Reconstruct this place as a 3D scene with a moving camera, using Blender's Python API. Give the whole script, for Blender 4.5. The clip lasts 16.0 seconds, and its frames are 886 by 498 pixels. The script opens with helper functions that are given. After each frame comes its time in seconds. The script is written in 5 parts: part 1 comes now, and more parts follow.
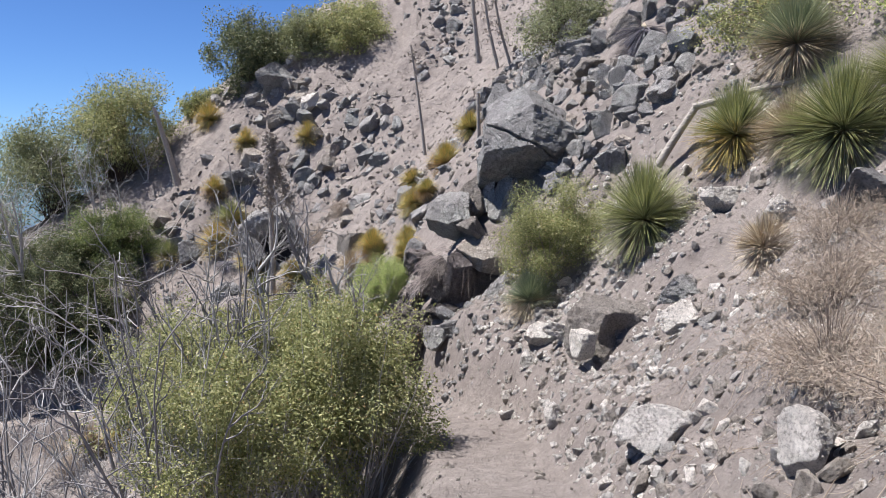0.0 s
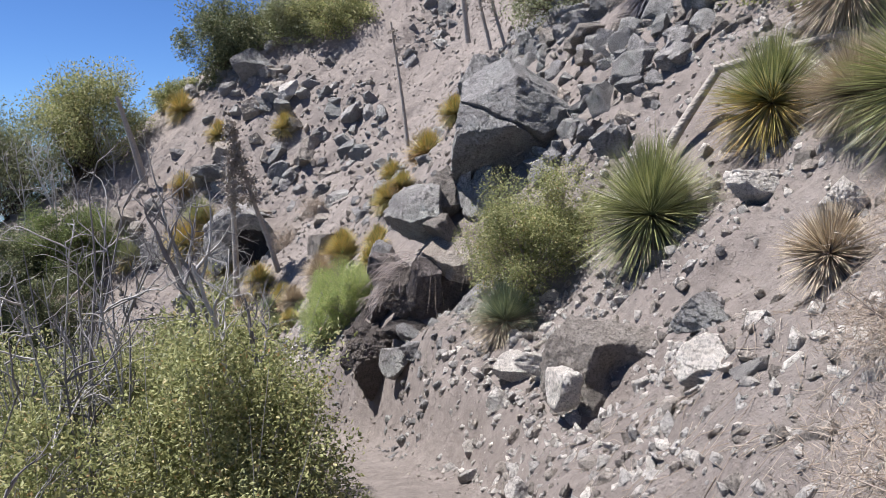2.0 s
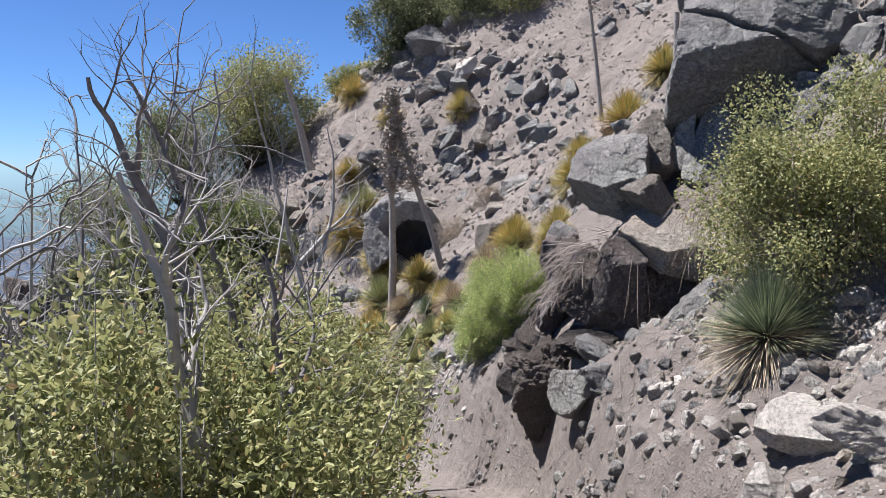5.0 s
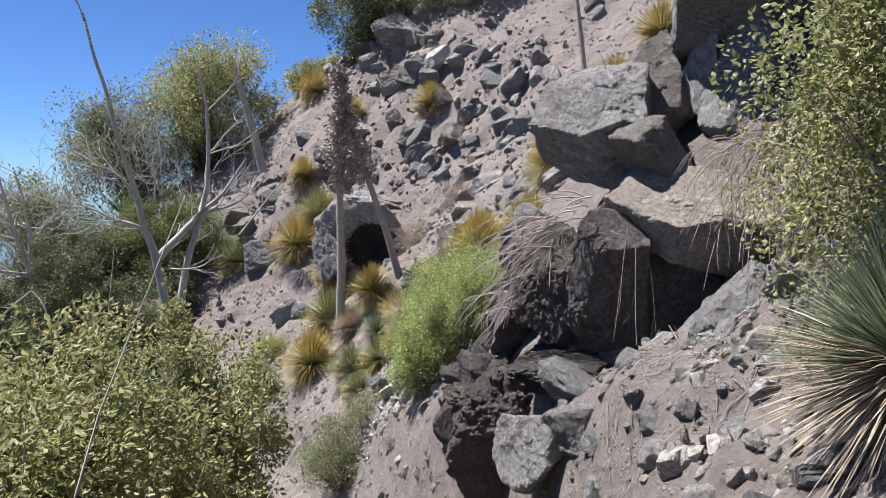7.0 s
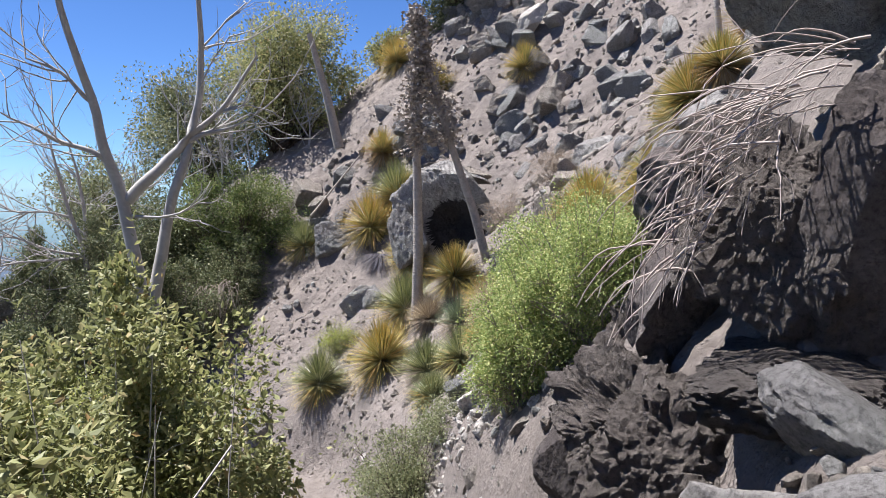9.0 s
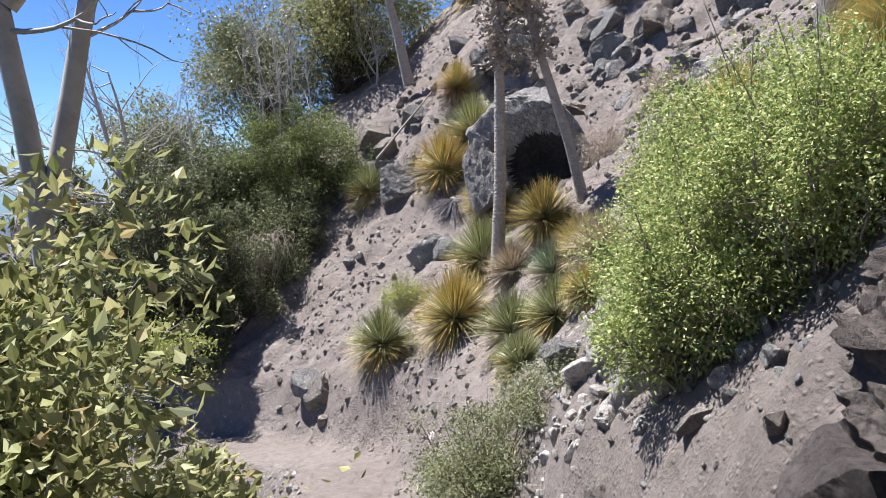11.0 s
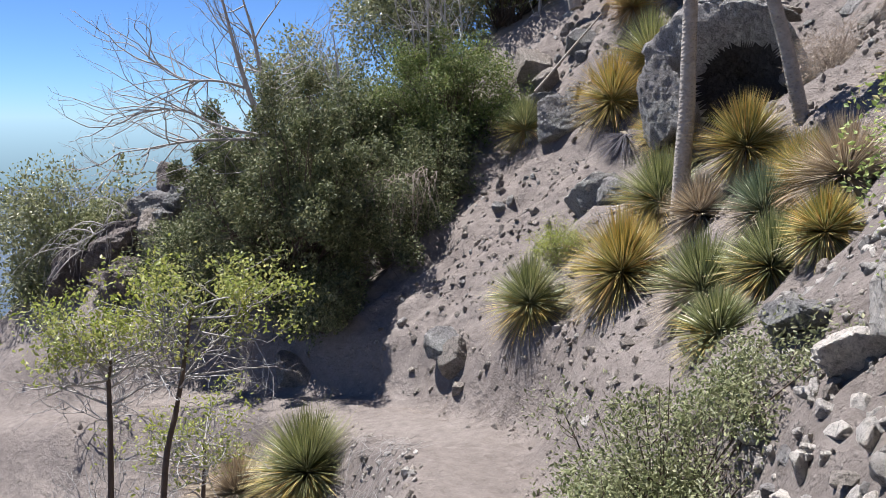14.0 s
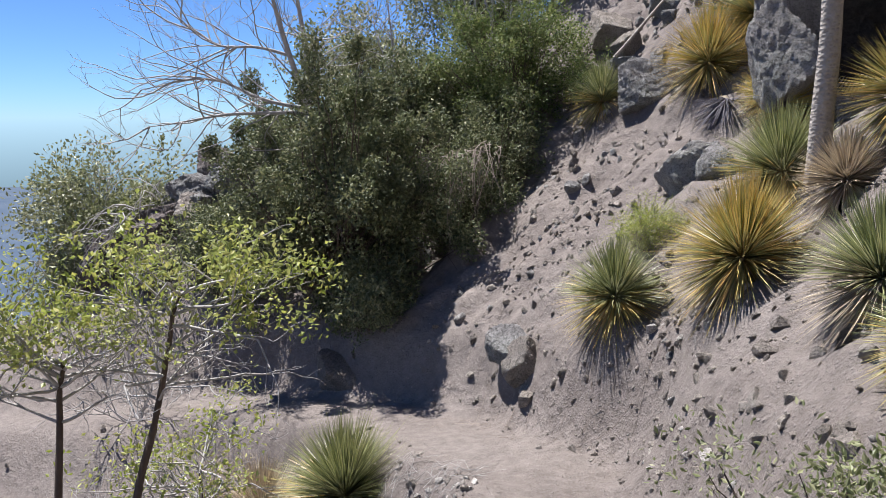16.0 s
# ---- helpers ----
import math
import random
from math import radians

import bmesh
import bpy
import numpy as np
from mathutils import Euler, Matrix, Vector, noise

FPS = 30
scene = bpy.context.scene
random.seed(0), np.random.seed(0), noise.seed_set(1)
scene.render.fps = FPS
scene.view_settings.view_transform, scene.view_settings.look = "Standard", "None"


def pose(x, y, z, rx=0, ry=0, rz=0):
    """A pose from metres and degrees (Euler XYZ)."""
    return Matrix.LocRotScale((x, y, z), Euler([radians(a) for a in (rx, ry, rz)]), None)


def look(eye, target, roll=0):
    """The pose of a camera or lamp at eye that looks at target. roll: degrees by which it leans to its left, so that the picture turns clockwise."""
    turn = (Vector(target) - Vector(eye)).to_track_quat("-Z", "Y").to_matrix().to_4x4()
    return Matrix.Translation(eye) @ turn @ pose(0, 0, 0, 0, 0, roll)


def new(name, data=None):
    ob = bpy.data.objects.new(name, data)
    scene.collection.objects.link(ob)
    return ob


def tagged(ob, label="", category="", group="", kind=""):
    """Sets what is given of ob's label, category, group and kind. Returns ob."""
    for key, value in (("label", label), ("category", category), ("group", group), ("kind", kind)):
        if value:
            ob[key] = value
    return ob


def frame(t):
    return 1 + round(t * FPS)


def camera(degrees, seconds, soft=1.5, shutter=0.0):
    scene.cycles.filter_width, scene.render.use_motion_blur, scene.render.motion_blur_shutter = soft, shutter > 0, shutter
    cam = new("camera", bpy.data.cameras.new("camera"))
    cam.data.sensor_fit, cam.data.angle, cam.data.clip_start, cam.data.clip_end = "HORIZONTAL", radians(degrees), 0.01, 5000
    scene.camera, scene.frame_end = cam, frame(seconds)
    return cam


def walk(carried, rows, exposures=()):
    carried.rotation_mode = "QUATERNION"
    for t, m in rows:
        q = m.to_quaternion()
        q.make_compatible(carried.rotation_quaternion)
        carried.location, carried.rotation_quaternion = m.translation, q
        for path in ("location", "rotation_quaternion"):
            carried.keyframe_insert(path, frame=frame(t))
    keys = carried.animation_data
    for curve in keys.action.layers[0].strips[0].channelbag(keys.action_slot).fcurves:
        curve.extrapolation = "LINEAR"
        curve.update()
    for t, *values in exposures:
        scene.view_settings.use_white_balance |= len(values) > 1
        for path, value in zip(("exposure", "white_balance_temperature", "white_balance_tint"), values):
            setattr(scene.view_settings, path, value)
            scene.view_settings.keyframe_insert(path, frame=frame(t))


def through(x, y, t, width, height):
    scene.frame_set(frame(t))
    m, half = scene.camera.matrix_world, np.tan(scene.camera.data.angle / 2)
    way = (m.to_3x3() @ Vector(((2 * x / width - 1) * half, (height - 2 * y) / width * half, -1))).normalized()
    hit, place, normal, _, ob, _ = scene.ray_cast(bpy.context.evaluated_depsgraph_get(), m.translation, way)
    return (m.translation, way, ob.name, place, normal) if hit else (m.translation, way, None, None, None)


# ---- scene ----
cam = camera(58.1, 16.0, soft=0.65)
METRES, EYE, TILT, LEAN, TURN = 16.0, 1.5, -6.7, 0.0, 0.0
ROWS = [
    (0.0, 0.0, 0.0, 0.0, 0.0, 0.0, -0.0),
    (0.5, 0.0135, 0.034, -0.0027, -3.07, -0.07, 0.26),
    (1.0, 0.0259, 0.0756, -0.0022, -5.31, -0.15, 0.47),
    (1.5, 0.0364, 0.1125, 0.0034, -5.39, -0.13, 0.49),
    (2.0, 0.0409, 0.1472, 0.0033, 0.88, 0.01, 0.17),
    (2.5, 0.0412, 0.1803, -0.0011, 4.97, 0.06, -0.35),
    (3.0, 0.0407, 0.2158, -0.0045, 11.22, 0.09, -1.09),
    (5.5, 0.0283, 0.3924, -0.024, 14.38, 1.09, -1.85),
    (6.0, 0.0293, 0.4338, -0.0294, 14.15, 1.58, -1.83),
    (6.5, 0.0283, 0.4766, -0.0312, 14.01, 2.04, -1.79),
    (7.0, 0.0259, 0.5142, -0.0318, 13.77, 2.35, -1.83),
    (7.5, 0.0222, 0.5504, -0.0335, 13.46, 2.47, -1.7),
    (8.0, 0.013, 0.5838, -0.0361, 13.83, 2.48, -1.86),
    (8.5, 0.0036, 0.616, -0.0387, 16.31, 2.33, -2.15),
    (9.0, -0.0112, 0.6465, -0.0447, 20.24, 1.96, -2.57),
    (9.5, -0.0259, 0.6779, -0.0491, 23.63, 1.44, -2.93),
    (10.0, -0.0418, 0.706, -0.0548, 24.87, 0.71, -3.16),
    (12.5, -0.0773, 0.8214, -0.0707, 28.25, -3.13, -3.38),
    (13.0, -0.0859, 0.8362, -0.0734, 33.42, -3.68, -3.48),
    (13.5, -0.0975, 0.8439, -0.0766, 36.55, -3.96, -3.97),
    (14.0, -0.1081, 0.8617, -0.0822, 37.42, -4.03, -4.17),
    (14.5, -0.1202, 0.8827, -0.0848, 37.72, -4.27, -4.16),
    (15.0, -0.1357, 0.8946, -0.0879, 38.12, -4.37, -4.18),
    (15.5, -0.1505, 0.9132, -0.0932, 40.03, -4.43, -4.22),
    (16.0, -0.165, 0.933, -0.0985, 41.8, -4.46, -4.26),
]
walk(cam, [(t, pose(0, 0, EYE, TILT, LEAN, TURN) @ pose(METRES * x, METRES * y, METRES * z, 90 + pitch, roll, yaw)) for t, x, y, z, yaw, pitch, roll in ROWS],
     exposures=((0.0, 1.14), (3.0, 1.14), (5.5, 1.18), (8.0, 1.24), (10.0, 1.4), (12.5, 1.34), (13.5, 1.22), (14.5, 1.22), (16.0, 1.2)))

# ---- world, sun, exposure ----
SUN_AZIMUTH, SUN_HEIGHT = 84.0, 63.0  # degrees to the left of the way ahead; above the horizon
to_sun = Vector((-math.sin(radians(SUN_AZIMUTH)) * math.cos(radians(SUN_HEIGHT)),
                 math.cos(radians(SUN_AZIMUTH)) * math.cos(radians(SUN_HEIGHT)), math.sin(radians(SUN_HEIGHT))))
world = bpy.data.worlds.new("sky")
scene.world = world
world.use_nodes = True
sky = world.node_tree.nodes.new("ShaderNodeTexSky")
sky.sky_type, sky.sun_disc = "NISHITA", False
sky.sun_elevation, sky.sun_rotation = radians(SUN_HEIGHT), -radians(SUN_AZIMUTH)
sky.altitude, sky.air_density, sky.dust_density, sky.ozone_density = 1500, 0.8, 0.1, 3.0
back = world.node_tree.nodes["Background"]
back.inputs["Strength"].default_value = 0.05
tint = world.node_tree.nodes.new("ShaderNodeMix")
tint.data_type, tint.blend_type = "RGBA", "MULTIPLY"
tint.inputs[0].default_value = 1.0
tint.inputs[7].default_value = (0.58, 0.82, 1.2, 1)
world.node_tree.links.new(sky.outputs["Color"], tint.inputs[6])
world.node_tree.links.new(tint.outputs[2], back.inputs["Color"])
sun = new("sun", bpy.data.lights.new("sun", "SUN"))
sun.data.energy, sun.data.angle, sun.data.color = 5.0, radians(0.53), (0.995, 0.966, 0.96)
sun.matrix_world = look(to_sun * 60, (0, 0, 0))

# ---- materials ----


class Nodes:
    """A node material under construction."""

    def __init__(self, name):
        self.mat = bpy.data.materials.new(name)
        self.mat.use_nodes = True
        self.tree = self.mat.node_tree
        self.bsdf = self.tree.nodes["Principled BSDF"]
        self.out = self.tree.nodes["Material Output"]

    def node(self, kind, **inputs):
        n = self.tree.nodes.new(kind)
        for k, v in inputs.items():
            self.put(n.inputs[k.replace("_", " ")], v)
        return n

    def put(self, socket, v):
        if isinstance(v, bpy.types.NodeSocket):
            self.tree.links.new(v, socket)
        else:
            socket.default_value = v

    def noise(self, scale, detail=6.0, rough=0.6, warp=0.0):
        where = self.node("ShaderNodeTexCoord").outputs["Object"]
        return self.node("ShaderNodeTexNoise", Vector=where, Scale=scale, Detail=detail, Roughness=rough, Distortion=warp).outputs["Fac"]

    def ramp(self, fac, *stops):
        n = self.node("ShaderNodeValToRGB", Fac=fac)
        e = n.color_ramp.elements
        while len(e) < len(stops):
            e.new(0.5)
        for el, (p, c) in zip(e, stops):
            el.position, el.color = p, (*c, 1)
        return n.outputs["Color"]

    def mix(self, fac, a, b, blend="MIX"):
        n = self.node("ShaderNodeMix")
        n.data_type, n.blend_type = "RGBA", blend
        self.put(n.inputs[0], fac)
        for s, v in ((n.inputs[6], a), (n.inputs[7], b)):
            self.put(s, v if isinstance(v, bpy.types.NodeSocket) else (*v, 1))
        return n.outputs[2]

    def math(self, op, a, b=0.5):
        n = self.node("ShaderNodeMath")
        n.operation = op
        self.put(n.inputs[0], a)
        self.put(n.inputs[1], b)
        return n.outputs[0]

    def bump(self, height, strength=0.5, distance=0.02, normal=None):
        n = self.node("ShaderNodeBump", Height=height, Strength=strength, Distance=distance)
        if normal:
            self.put(n.inputs["Normal"], normal)
        return n.outputs["Normal"]

    def done(self, colour, rough=0.9, normal=None, spec=0.2):
        self.put(self.bsdf.inputs["Base Color"], colour if isinstance(colour, bpy.types.NodeSocket) else (*colour, 1))
        self.put(self.bsdf.inputs["Roughness"], rough)
        self.bsdf.inputs["Specular IOR Level"].default_value = spec
        if normal:
            self.put(self.bsdf.inputs["Normal"], normal)
        return self.mat


def dirt_material():
    n = Nodes("trail_dirt")
    base = n.ramp(n.noise(0.55, 5), (0.3, (0.157, 0.129, 0.115)), (0.5, (0.211, 0.179, 0.161)), (0.72, (0.262, 0.229, 0.208)))
    fine = n.noise(9, 8, 0.7)
    base = n.mix(0.55, base, n.ramp(fine, (0.3, (0.116, 0.099, 0.089)), (0.55, (0.225, 0.196, 0.178)), (0.8, (0.349, 0.314, 0.290))))
    where = n.node("ShaderNodeTexCoord").outputs["Object"]
    cell = n.node("ShaderNodeTexVoronoi", Vector=where, Scale=38.0)
    peb = n.ramp(cell.outputs["Distance"], (0.0, (1, 1, 1)), (0.45, (0, 0, 0)))
    pick = n.ramp(n.node("ShaderNodeSeparateColor", Color=cell.outputs["Color"]).outputs[0], (0.55, (0, 0, 0)), (0.62, (1, 1, 1)))
    stones = n.math("MULTIPLY", peb, pick)
    base = n.mix(n.math("MULTIPLY", stones, 0.4), base, (0.341, 0.311, 0.290))
    h = n.math("ADD", n.math("MULTIPLY", fine, 0.7), n.math("MULTIPLY", stones, 0.22))
    return n.done(base, 0.95, n.bump(h, 1.0, 0.06, n.bump(n.noise(3.2, 9, 0.72, 0.6), 0.8, 0.09, n.bump(n.noise(70, 5), 0.6, 0.008))))


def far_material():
    # distance haze is painted into the base colour as a dull blue
    n = Nodes("haze_tinted_valley")
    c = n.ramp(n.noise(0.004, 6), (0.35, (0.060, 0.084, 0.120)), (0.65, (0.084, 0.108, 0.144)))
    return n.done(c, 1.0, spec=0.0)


def rock_material(name, dark, mid, light, tint=(0.36, 0.40, 0.37), tinted=0.3, stained=0.65, crumbly=0.0):
    n = Nodes(name)
    rnd = n.math("FRACT", n.math("ADD", n.node("ShaderNodeObjectInfo").outputs["Random"], n.node("ShaderNodeNewGeometry").outputs["Random Per Island"]))
    base = n.ramp(n.noise(2.2, 8, 0.65, 0.4), (0.28, dark), (0.5, mid), (0.75, light))
    streak = n.noise(7, 10, 0.75, 1.2)
    base = n.mix(0.5, base, n.ramp(streak, (0.3, dark), (0.55, mid), (0.72, light)))
    base = n.mix(n.math("MULTIPLY", n.ramp(n.noise(1.1, 3), (0.45, (0, 0, 0)), (0.65, (1, 1, 1))), tinted), base, tint)
    stain = n.ramp(n.noise(1.7, 7, 0.7, 1.0), (0.54, (0, 0, 0)), (0.64, (stained, stained, stained)))
    base = n.mix(stain, base, dark)
    speck = n.ramp(n.noise(45, 6, 0.8), (0.38, (0.55, 0.55, 0.55)), (0.5, (1, 1, 1)), (0.68, (1.25, 1.25, 1.25)))
    base = n.mix(1.0, base, speck, "MULTIPLY")
    vary = n.ramp(rnd, (0.0, (0.74, 0.73, 0.725)), (0.5, (0.96, 0.94, 0.925)), (1.0, (1.22, 1.18, 1.13)))
    base = n.mix(1.0, base, vary, "MULTIPLY")
    crack = n.ramp(n.noise(4, 12, 0.8, 2.0), (0.46, (1, 1, 1)), (0.5, (0, 0, 0)), (0.54, (1, 1, 1)))
    nrm = n.bump(streak, 1.0, 0.07, n.bump(n.noise(38, 8, 0.75), 0.7, 0.012))
    if crumbly:
        nrm = n.bump(n.noise(14, 10, 0.85, 0.3), 1.0, crumbly, nrm)
    return n.done(base, 0.92, n.bump(crack, 0.8, 0.03, nrm))


def leaf_material(name, *stops, through=0.31, gloss=0.45, dusty=(0.36, 0.34, 0.25), tips=None):
    n = Nodes(name)
    rnd = n.math("ADD", n.node("ShaderNodeNewGeometry").outputs["Random Per Island"], n.node("ShaderNodeObjectInfo").outputs["Random"])
    c = n.ramp(n.math("FRACT", rnd), *stops)
    c = n.mix(n.ramp(n.noise(1.7, 3), (0.4, (0, 0, 0)), (0.75, (0.4, 0.4, 0.4))), c, dusty)
    if tips:
        reach = n.node("ShaderNodeVectorMath", Vector=n.node("ShaderNodeTexCoord").outputs["Object"])
        reach.operation = "LENGTH"
        c = n.mix(n.ramp(reach.outputs["Value"], (0.3, (0, 0, 0)), (0.85, (0.6, 0.6, 0.6))), c, tips)
    n.done(c, gloss, spec=0.35)
    tr = n.node("ShaderNodeBsdfTranslucent", Color=c)
    mx = n.node("ShaderNodeMixShader", Fac=through)
    n.put(mx.inputs[1], n.bsdf.outputs[0])
    n.put(mx.inputs[2], tr.outputs[0])
    n.put(n.out.inputs["Surface"], mx.outputs[0])
    return n.mat


def wood_material(name, dark, light, scale=9.0, scars=0.0):
    n = Nodes(name)
    f = n.noise(scale, 8, 0.7, 0.8)
    rnd = n.node("ShaderNodeNewGeometry").outputs["Random Per Island"]
    c = n.mix(0.35, n.ramp(f, (0.3, dark), (0.7, light)), n.ramp(rnd, (0.0, dark), (1.0, light)))
    nrm = n.bump(n.noise(50, 6, 0.7), 0.5, 0.004)
    if scars:
        where = n.node("ShaderNodeVectorMath", Vector=n.node("ShaderNodeTexCoord").outputs["Object"])
        where.operation = "MULTIPLY"
        where.inputs[1].default_value = (1, 1, 1.7)
        cell = n.node("ShaderNodeTexVoronoi", Vector=where.outputs["Vector"], Scale=scars).outputs["Distance"]
        c = n.mix(n.ramp(cell, (0.08, (0.75, 0.75, 0.75)), (0.34, (0, 0, 0))), c, dark)
        nrm = n.bump(cell, 0.8, 0.012, nrm)
    return n.done(c, 0.85, nrm)


DIRT = dirt_material()
FAR = far_material()
GREY = rock_material("grey_granite", (0.187, 0.181, 0.181), (0.343, 0.333, 0.331), (0.468, 0.454, 0.443))
PALE = rock_material("pale_rock", (0.404, 0.376, 0.353), (0.606, 0.573, 0.541), (0.753, 0.725, 0.688), (0.441, 0.459, 0.431), 0.25, 0.2)
TAN = rock_material("dusty_rock", (0.220, 0.194, 0.174), (0.370, 0.332, 0.299), (0.484, 0.444, 0.405), (0.334, 0.326, 0.299), 0.3)
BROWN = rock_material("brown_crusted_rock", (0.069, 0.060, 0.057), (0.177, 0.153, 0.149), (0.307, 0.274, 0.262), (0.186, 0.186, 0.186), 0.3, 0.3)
CRUST = rock_material("crusted_earthy_rock", (0.079, 0.068, 0.064), (0.213, 0.188, 0.176), (0.364, 0.332, 0.312), (0.238, 0.222, 0.213), 0.3, 0.4, crumbly=0.17)
# cave lining: dark rock with the cave's deep shade painted into its colour
CAVE_SHADE = rock_material("cave_shade_rock", (0.02, 0.018, 0.018), (0.05, 0.045, 0.044), (0.10, 0.09, 0.088), (0.06, 0.06, 0.06), 0.3, 0.3)
SCRUB = leaf_material("scrub_oak_leaf", (0.0, (0.110, 0.130, 0.046)), (0.4, (0.248, 0.264, 0.101)), (0.8, (0.369, 0.369, 0.163)), (0.97, (0.462, 0.418, 0.209)), (1.0, (0.418, 0.253, 0.110)), through=0.38, gloss=0.55, dusty=(0.319, 0.314, 0.187))
GREENOAK = leaf_material("green_oak_leaf", (0.0, (0.06, 0.09, 0.025)), (0.5, (0.14, 0.185, 0.055)), (0.9, (0.25, 0.285, 0.10)), (1.0, (0.32, 0.31, 0.15)), through=0.3, gloss=0.6, dusty=(0.2, 0.22, 0.1))
BRIGHT = leaf_material("fresh_green_leaf", (0.0, (0.153, 0.212, 0.065)), (0.5, (0.300, 0.371, 0.118)), (0.9, (0.494, 0.506, 0.200)), (1.0, (0.588, 0.517, 0.259)), gloss=0.6, dusty=(0.269, 0.325, 0.134))
LIME = leaf_material("yellow_green_leaf", (0.0, (0.173, 0.218, 0.035)), (0.6, (0.310, 0.356, 0.069)), (1.0, (0.436, 0.413, 0.115)), through=0.4)
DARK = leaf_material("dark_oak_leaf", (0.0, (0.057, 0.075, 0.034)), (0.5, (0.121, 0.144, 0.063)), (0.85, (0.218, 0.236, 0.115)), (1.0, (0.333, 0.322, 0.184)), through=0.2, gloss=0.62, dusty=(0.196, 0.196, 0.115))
OLIVE = leaf_material("olive_leaf", (0.0, (0.103, 0.124, 0.052)), (0.5, (0.190, 0.212, 0.095)), (1.0, (0.321, 0.321, 0.176)))
DRY = leaf_material("dry_grass", (0.0, (0.230, 0.173, 0.125)), (0.5, (0.346, 0.278, 0.216)), (1.0, (0.461, 0.394, 0.326)), through=0.2, gloss=0.8, dusty=(0.346, 0.307, 0.269))
BLADE = leaf_material("green_yucca_blade", (0.0, (0.099, 0.126, 0.054)), (0.45, (0.207, 0.237, 0.099)), (0.8, (0.338, 0.352, 0.160)), (1.0, (0.460, 0.421, 0.230)), through=0.15, gloss=0.35, tips=(0.31, 0.31, 0.12))
BLUE = leaf_material("blue_green_blade", (0.0, (0.104, 0.145, 0.088)), (0.6, (0.186, 0.233, 0.145)), (1.0, (0.311, 0.342, 0.207)), through=0.12, gloss=0.38, tips=(0.30, 0.29, 0.16))
GOLD = leaf_material("golden_yucca_blade", (0.0, (0.14, 0.18, 0.055)), (0.35, (0.32, 0.30, 0.09)), (0.75, (0.52, 0.39, 0.115)), (1.0, (0.56, 0.33, 0.11)), through=0.15, gloss=0.42, tips=(0.56, 0.36, 0.10))
ORANGE = leaf_material("orange_dry_blade", (0.0, (0.274, 0.151, 0.043)), (0.6, (0.360, 0.209, 0.072)), (1.0, (0.396, 0.302, 0.144)), through=0.15, gloss=0.6)
STRAW = leaf_material("straw_dry_blade", (0.0, (0.274, 0.213, 0.151)), (0.6, (0.446, 0.365, 0.254)), (1.0, (0.587, 0.506, 0.365)), through=0.1, gloss=0.7, dusty=(0.365, 0.324, 0.284))
DEADBLUE = leaf_material("grey_violet_dead_blade", (0.0, (0.080, 0.076, 0.096)), (0.6, (0.160, 0.152, 0.184)), (1.0, (0.256, 0.240, 0.256)), through=0.05, gloss=0.8, dusty=(0.176, 0.160, 0.160))
BARE = wood_material("bare_grey_wood", (0.232, 0.220, 0.216), (0.456, 0.436, 0.416))
BURNT = wood_material("scorched_wood", (0.092, 0.085, 0.088), (0.272, 0.256, 0.256))
BARK = wood_material("brown_bark", (0.054, 0.041, 0.032), (0.144, 0.108, 0.086))
TWIG = wood_material("dry_roots", (0.171, 0.135, 0.113), (0.378, 0.324, 0.279))
ROOT = wood_material("sun_bleached_roots", (0.230, 0.187, 0.170), (0.493, 0.425, 0.391))
STALK = wood_material("yucca_stalk_wood", (0.200, 0.172, 0.148), (0.416, 0.376, 0.336), 14.0, scars=24.0)

# ---- the lie of the land ----
# levels of the hillside every 5 m (rows go along y from -5, columns along x from -25)
LEVELS = np.array([
    [-20.1, -15.3, -10.6, -6.3, -2.5, 0.6, 4.1, 8.2],
    [-19.2, -15.3, -11.2, -7.0, -3.0, 0.0, 2.8, 6.7],
    [-17.7, -15.0, -11.8, -7.9, -4.1, -1.4, 1.6, 5.9],
    [-15.3, -13.4, -11.3, -8.6, -6.2, -2.5, 2.3, 6.8],
    [-12.1, -10.0, -8.7, -8.2, -6.7, 0.2, 6.2, 9.2],
    [-9.4, -5.8, -4.4, -6.4, -3.9, 1.3, 7.0, 11.1],
    [-9.0, -4.3, -1.3, -2.2, -0.3, 1.6, 7.0, 12.1],
    [-10.6, -5.4, -0.6, 2.7, 6.6, 6.9, 9.5, 13.4],
    [-12.7, -6.9, -0.9, 4.3, 8.4, 10.4, 12.6, 15.4],
    [-14.9, -8.6, -2.2, 3.5, 8.4, 12.3, 15.4, 18.0]])
TRAIL = np.array([(0.0, -60.0, 5.0), (0.0, -5.0, 0.5), (0.1, 0.0, 0.0), (0.55, 2.0, -0.2), (0.5, 4.5, -0.72), (0.4, 6.5, -1.2),
                  (0.3, 8.6, -1.55), (-0.35, 10.6, -2.03), (-1.05, 12.5, -2.55), (-2.2, 14.2, -3.12), (-3.9, 16.7, -3.85),
                  (-5.9, 19.3, -4.45), (-8.3, 20.3, -4.95), (-11.5, 20.2, -5.5), (-15.0, 18.3, -6.2), (-22.0, 16.5, -7.4)])
MOUNDS = ((1.15, 12.35, -0.4, 0.4), (1.85, 8.0, -0.32, 0.3), (0.75, 13.7, 0.3, 0.9), (-15.4, 22.3, 0.6, 1.8), (0.74, 12.75, -0.95, 0.47), (0.5, 12.1, 0.08, 0.35), (-3.9, 21.2, 0.35, 0.8), (-6.0, 29.3, 0.5, 1.2), (-4.9, 24.4, -0.35, 1.5), (-4.75, 23.25, -0.75, 0.65))


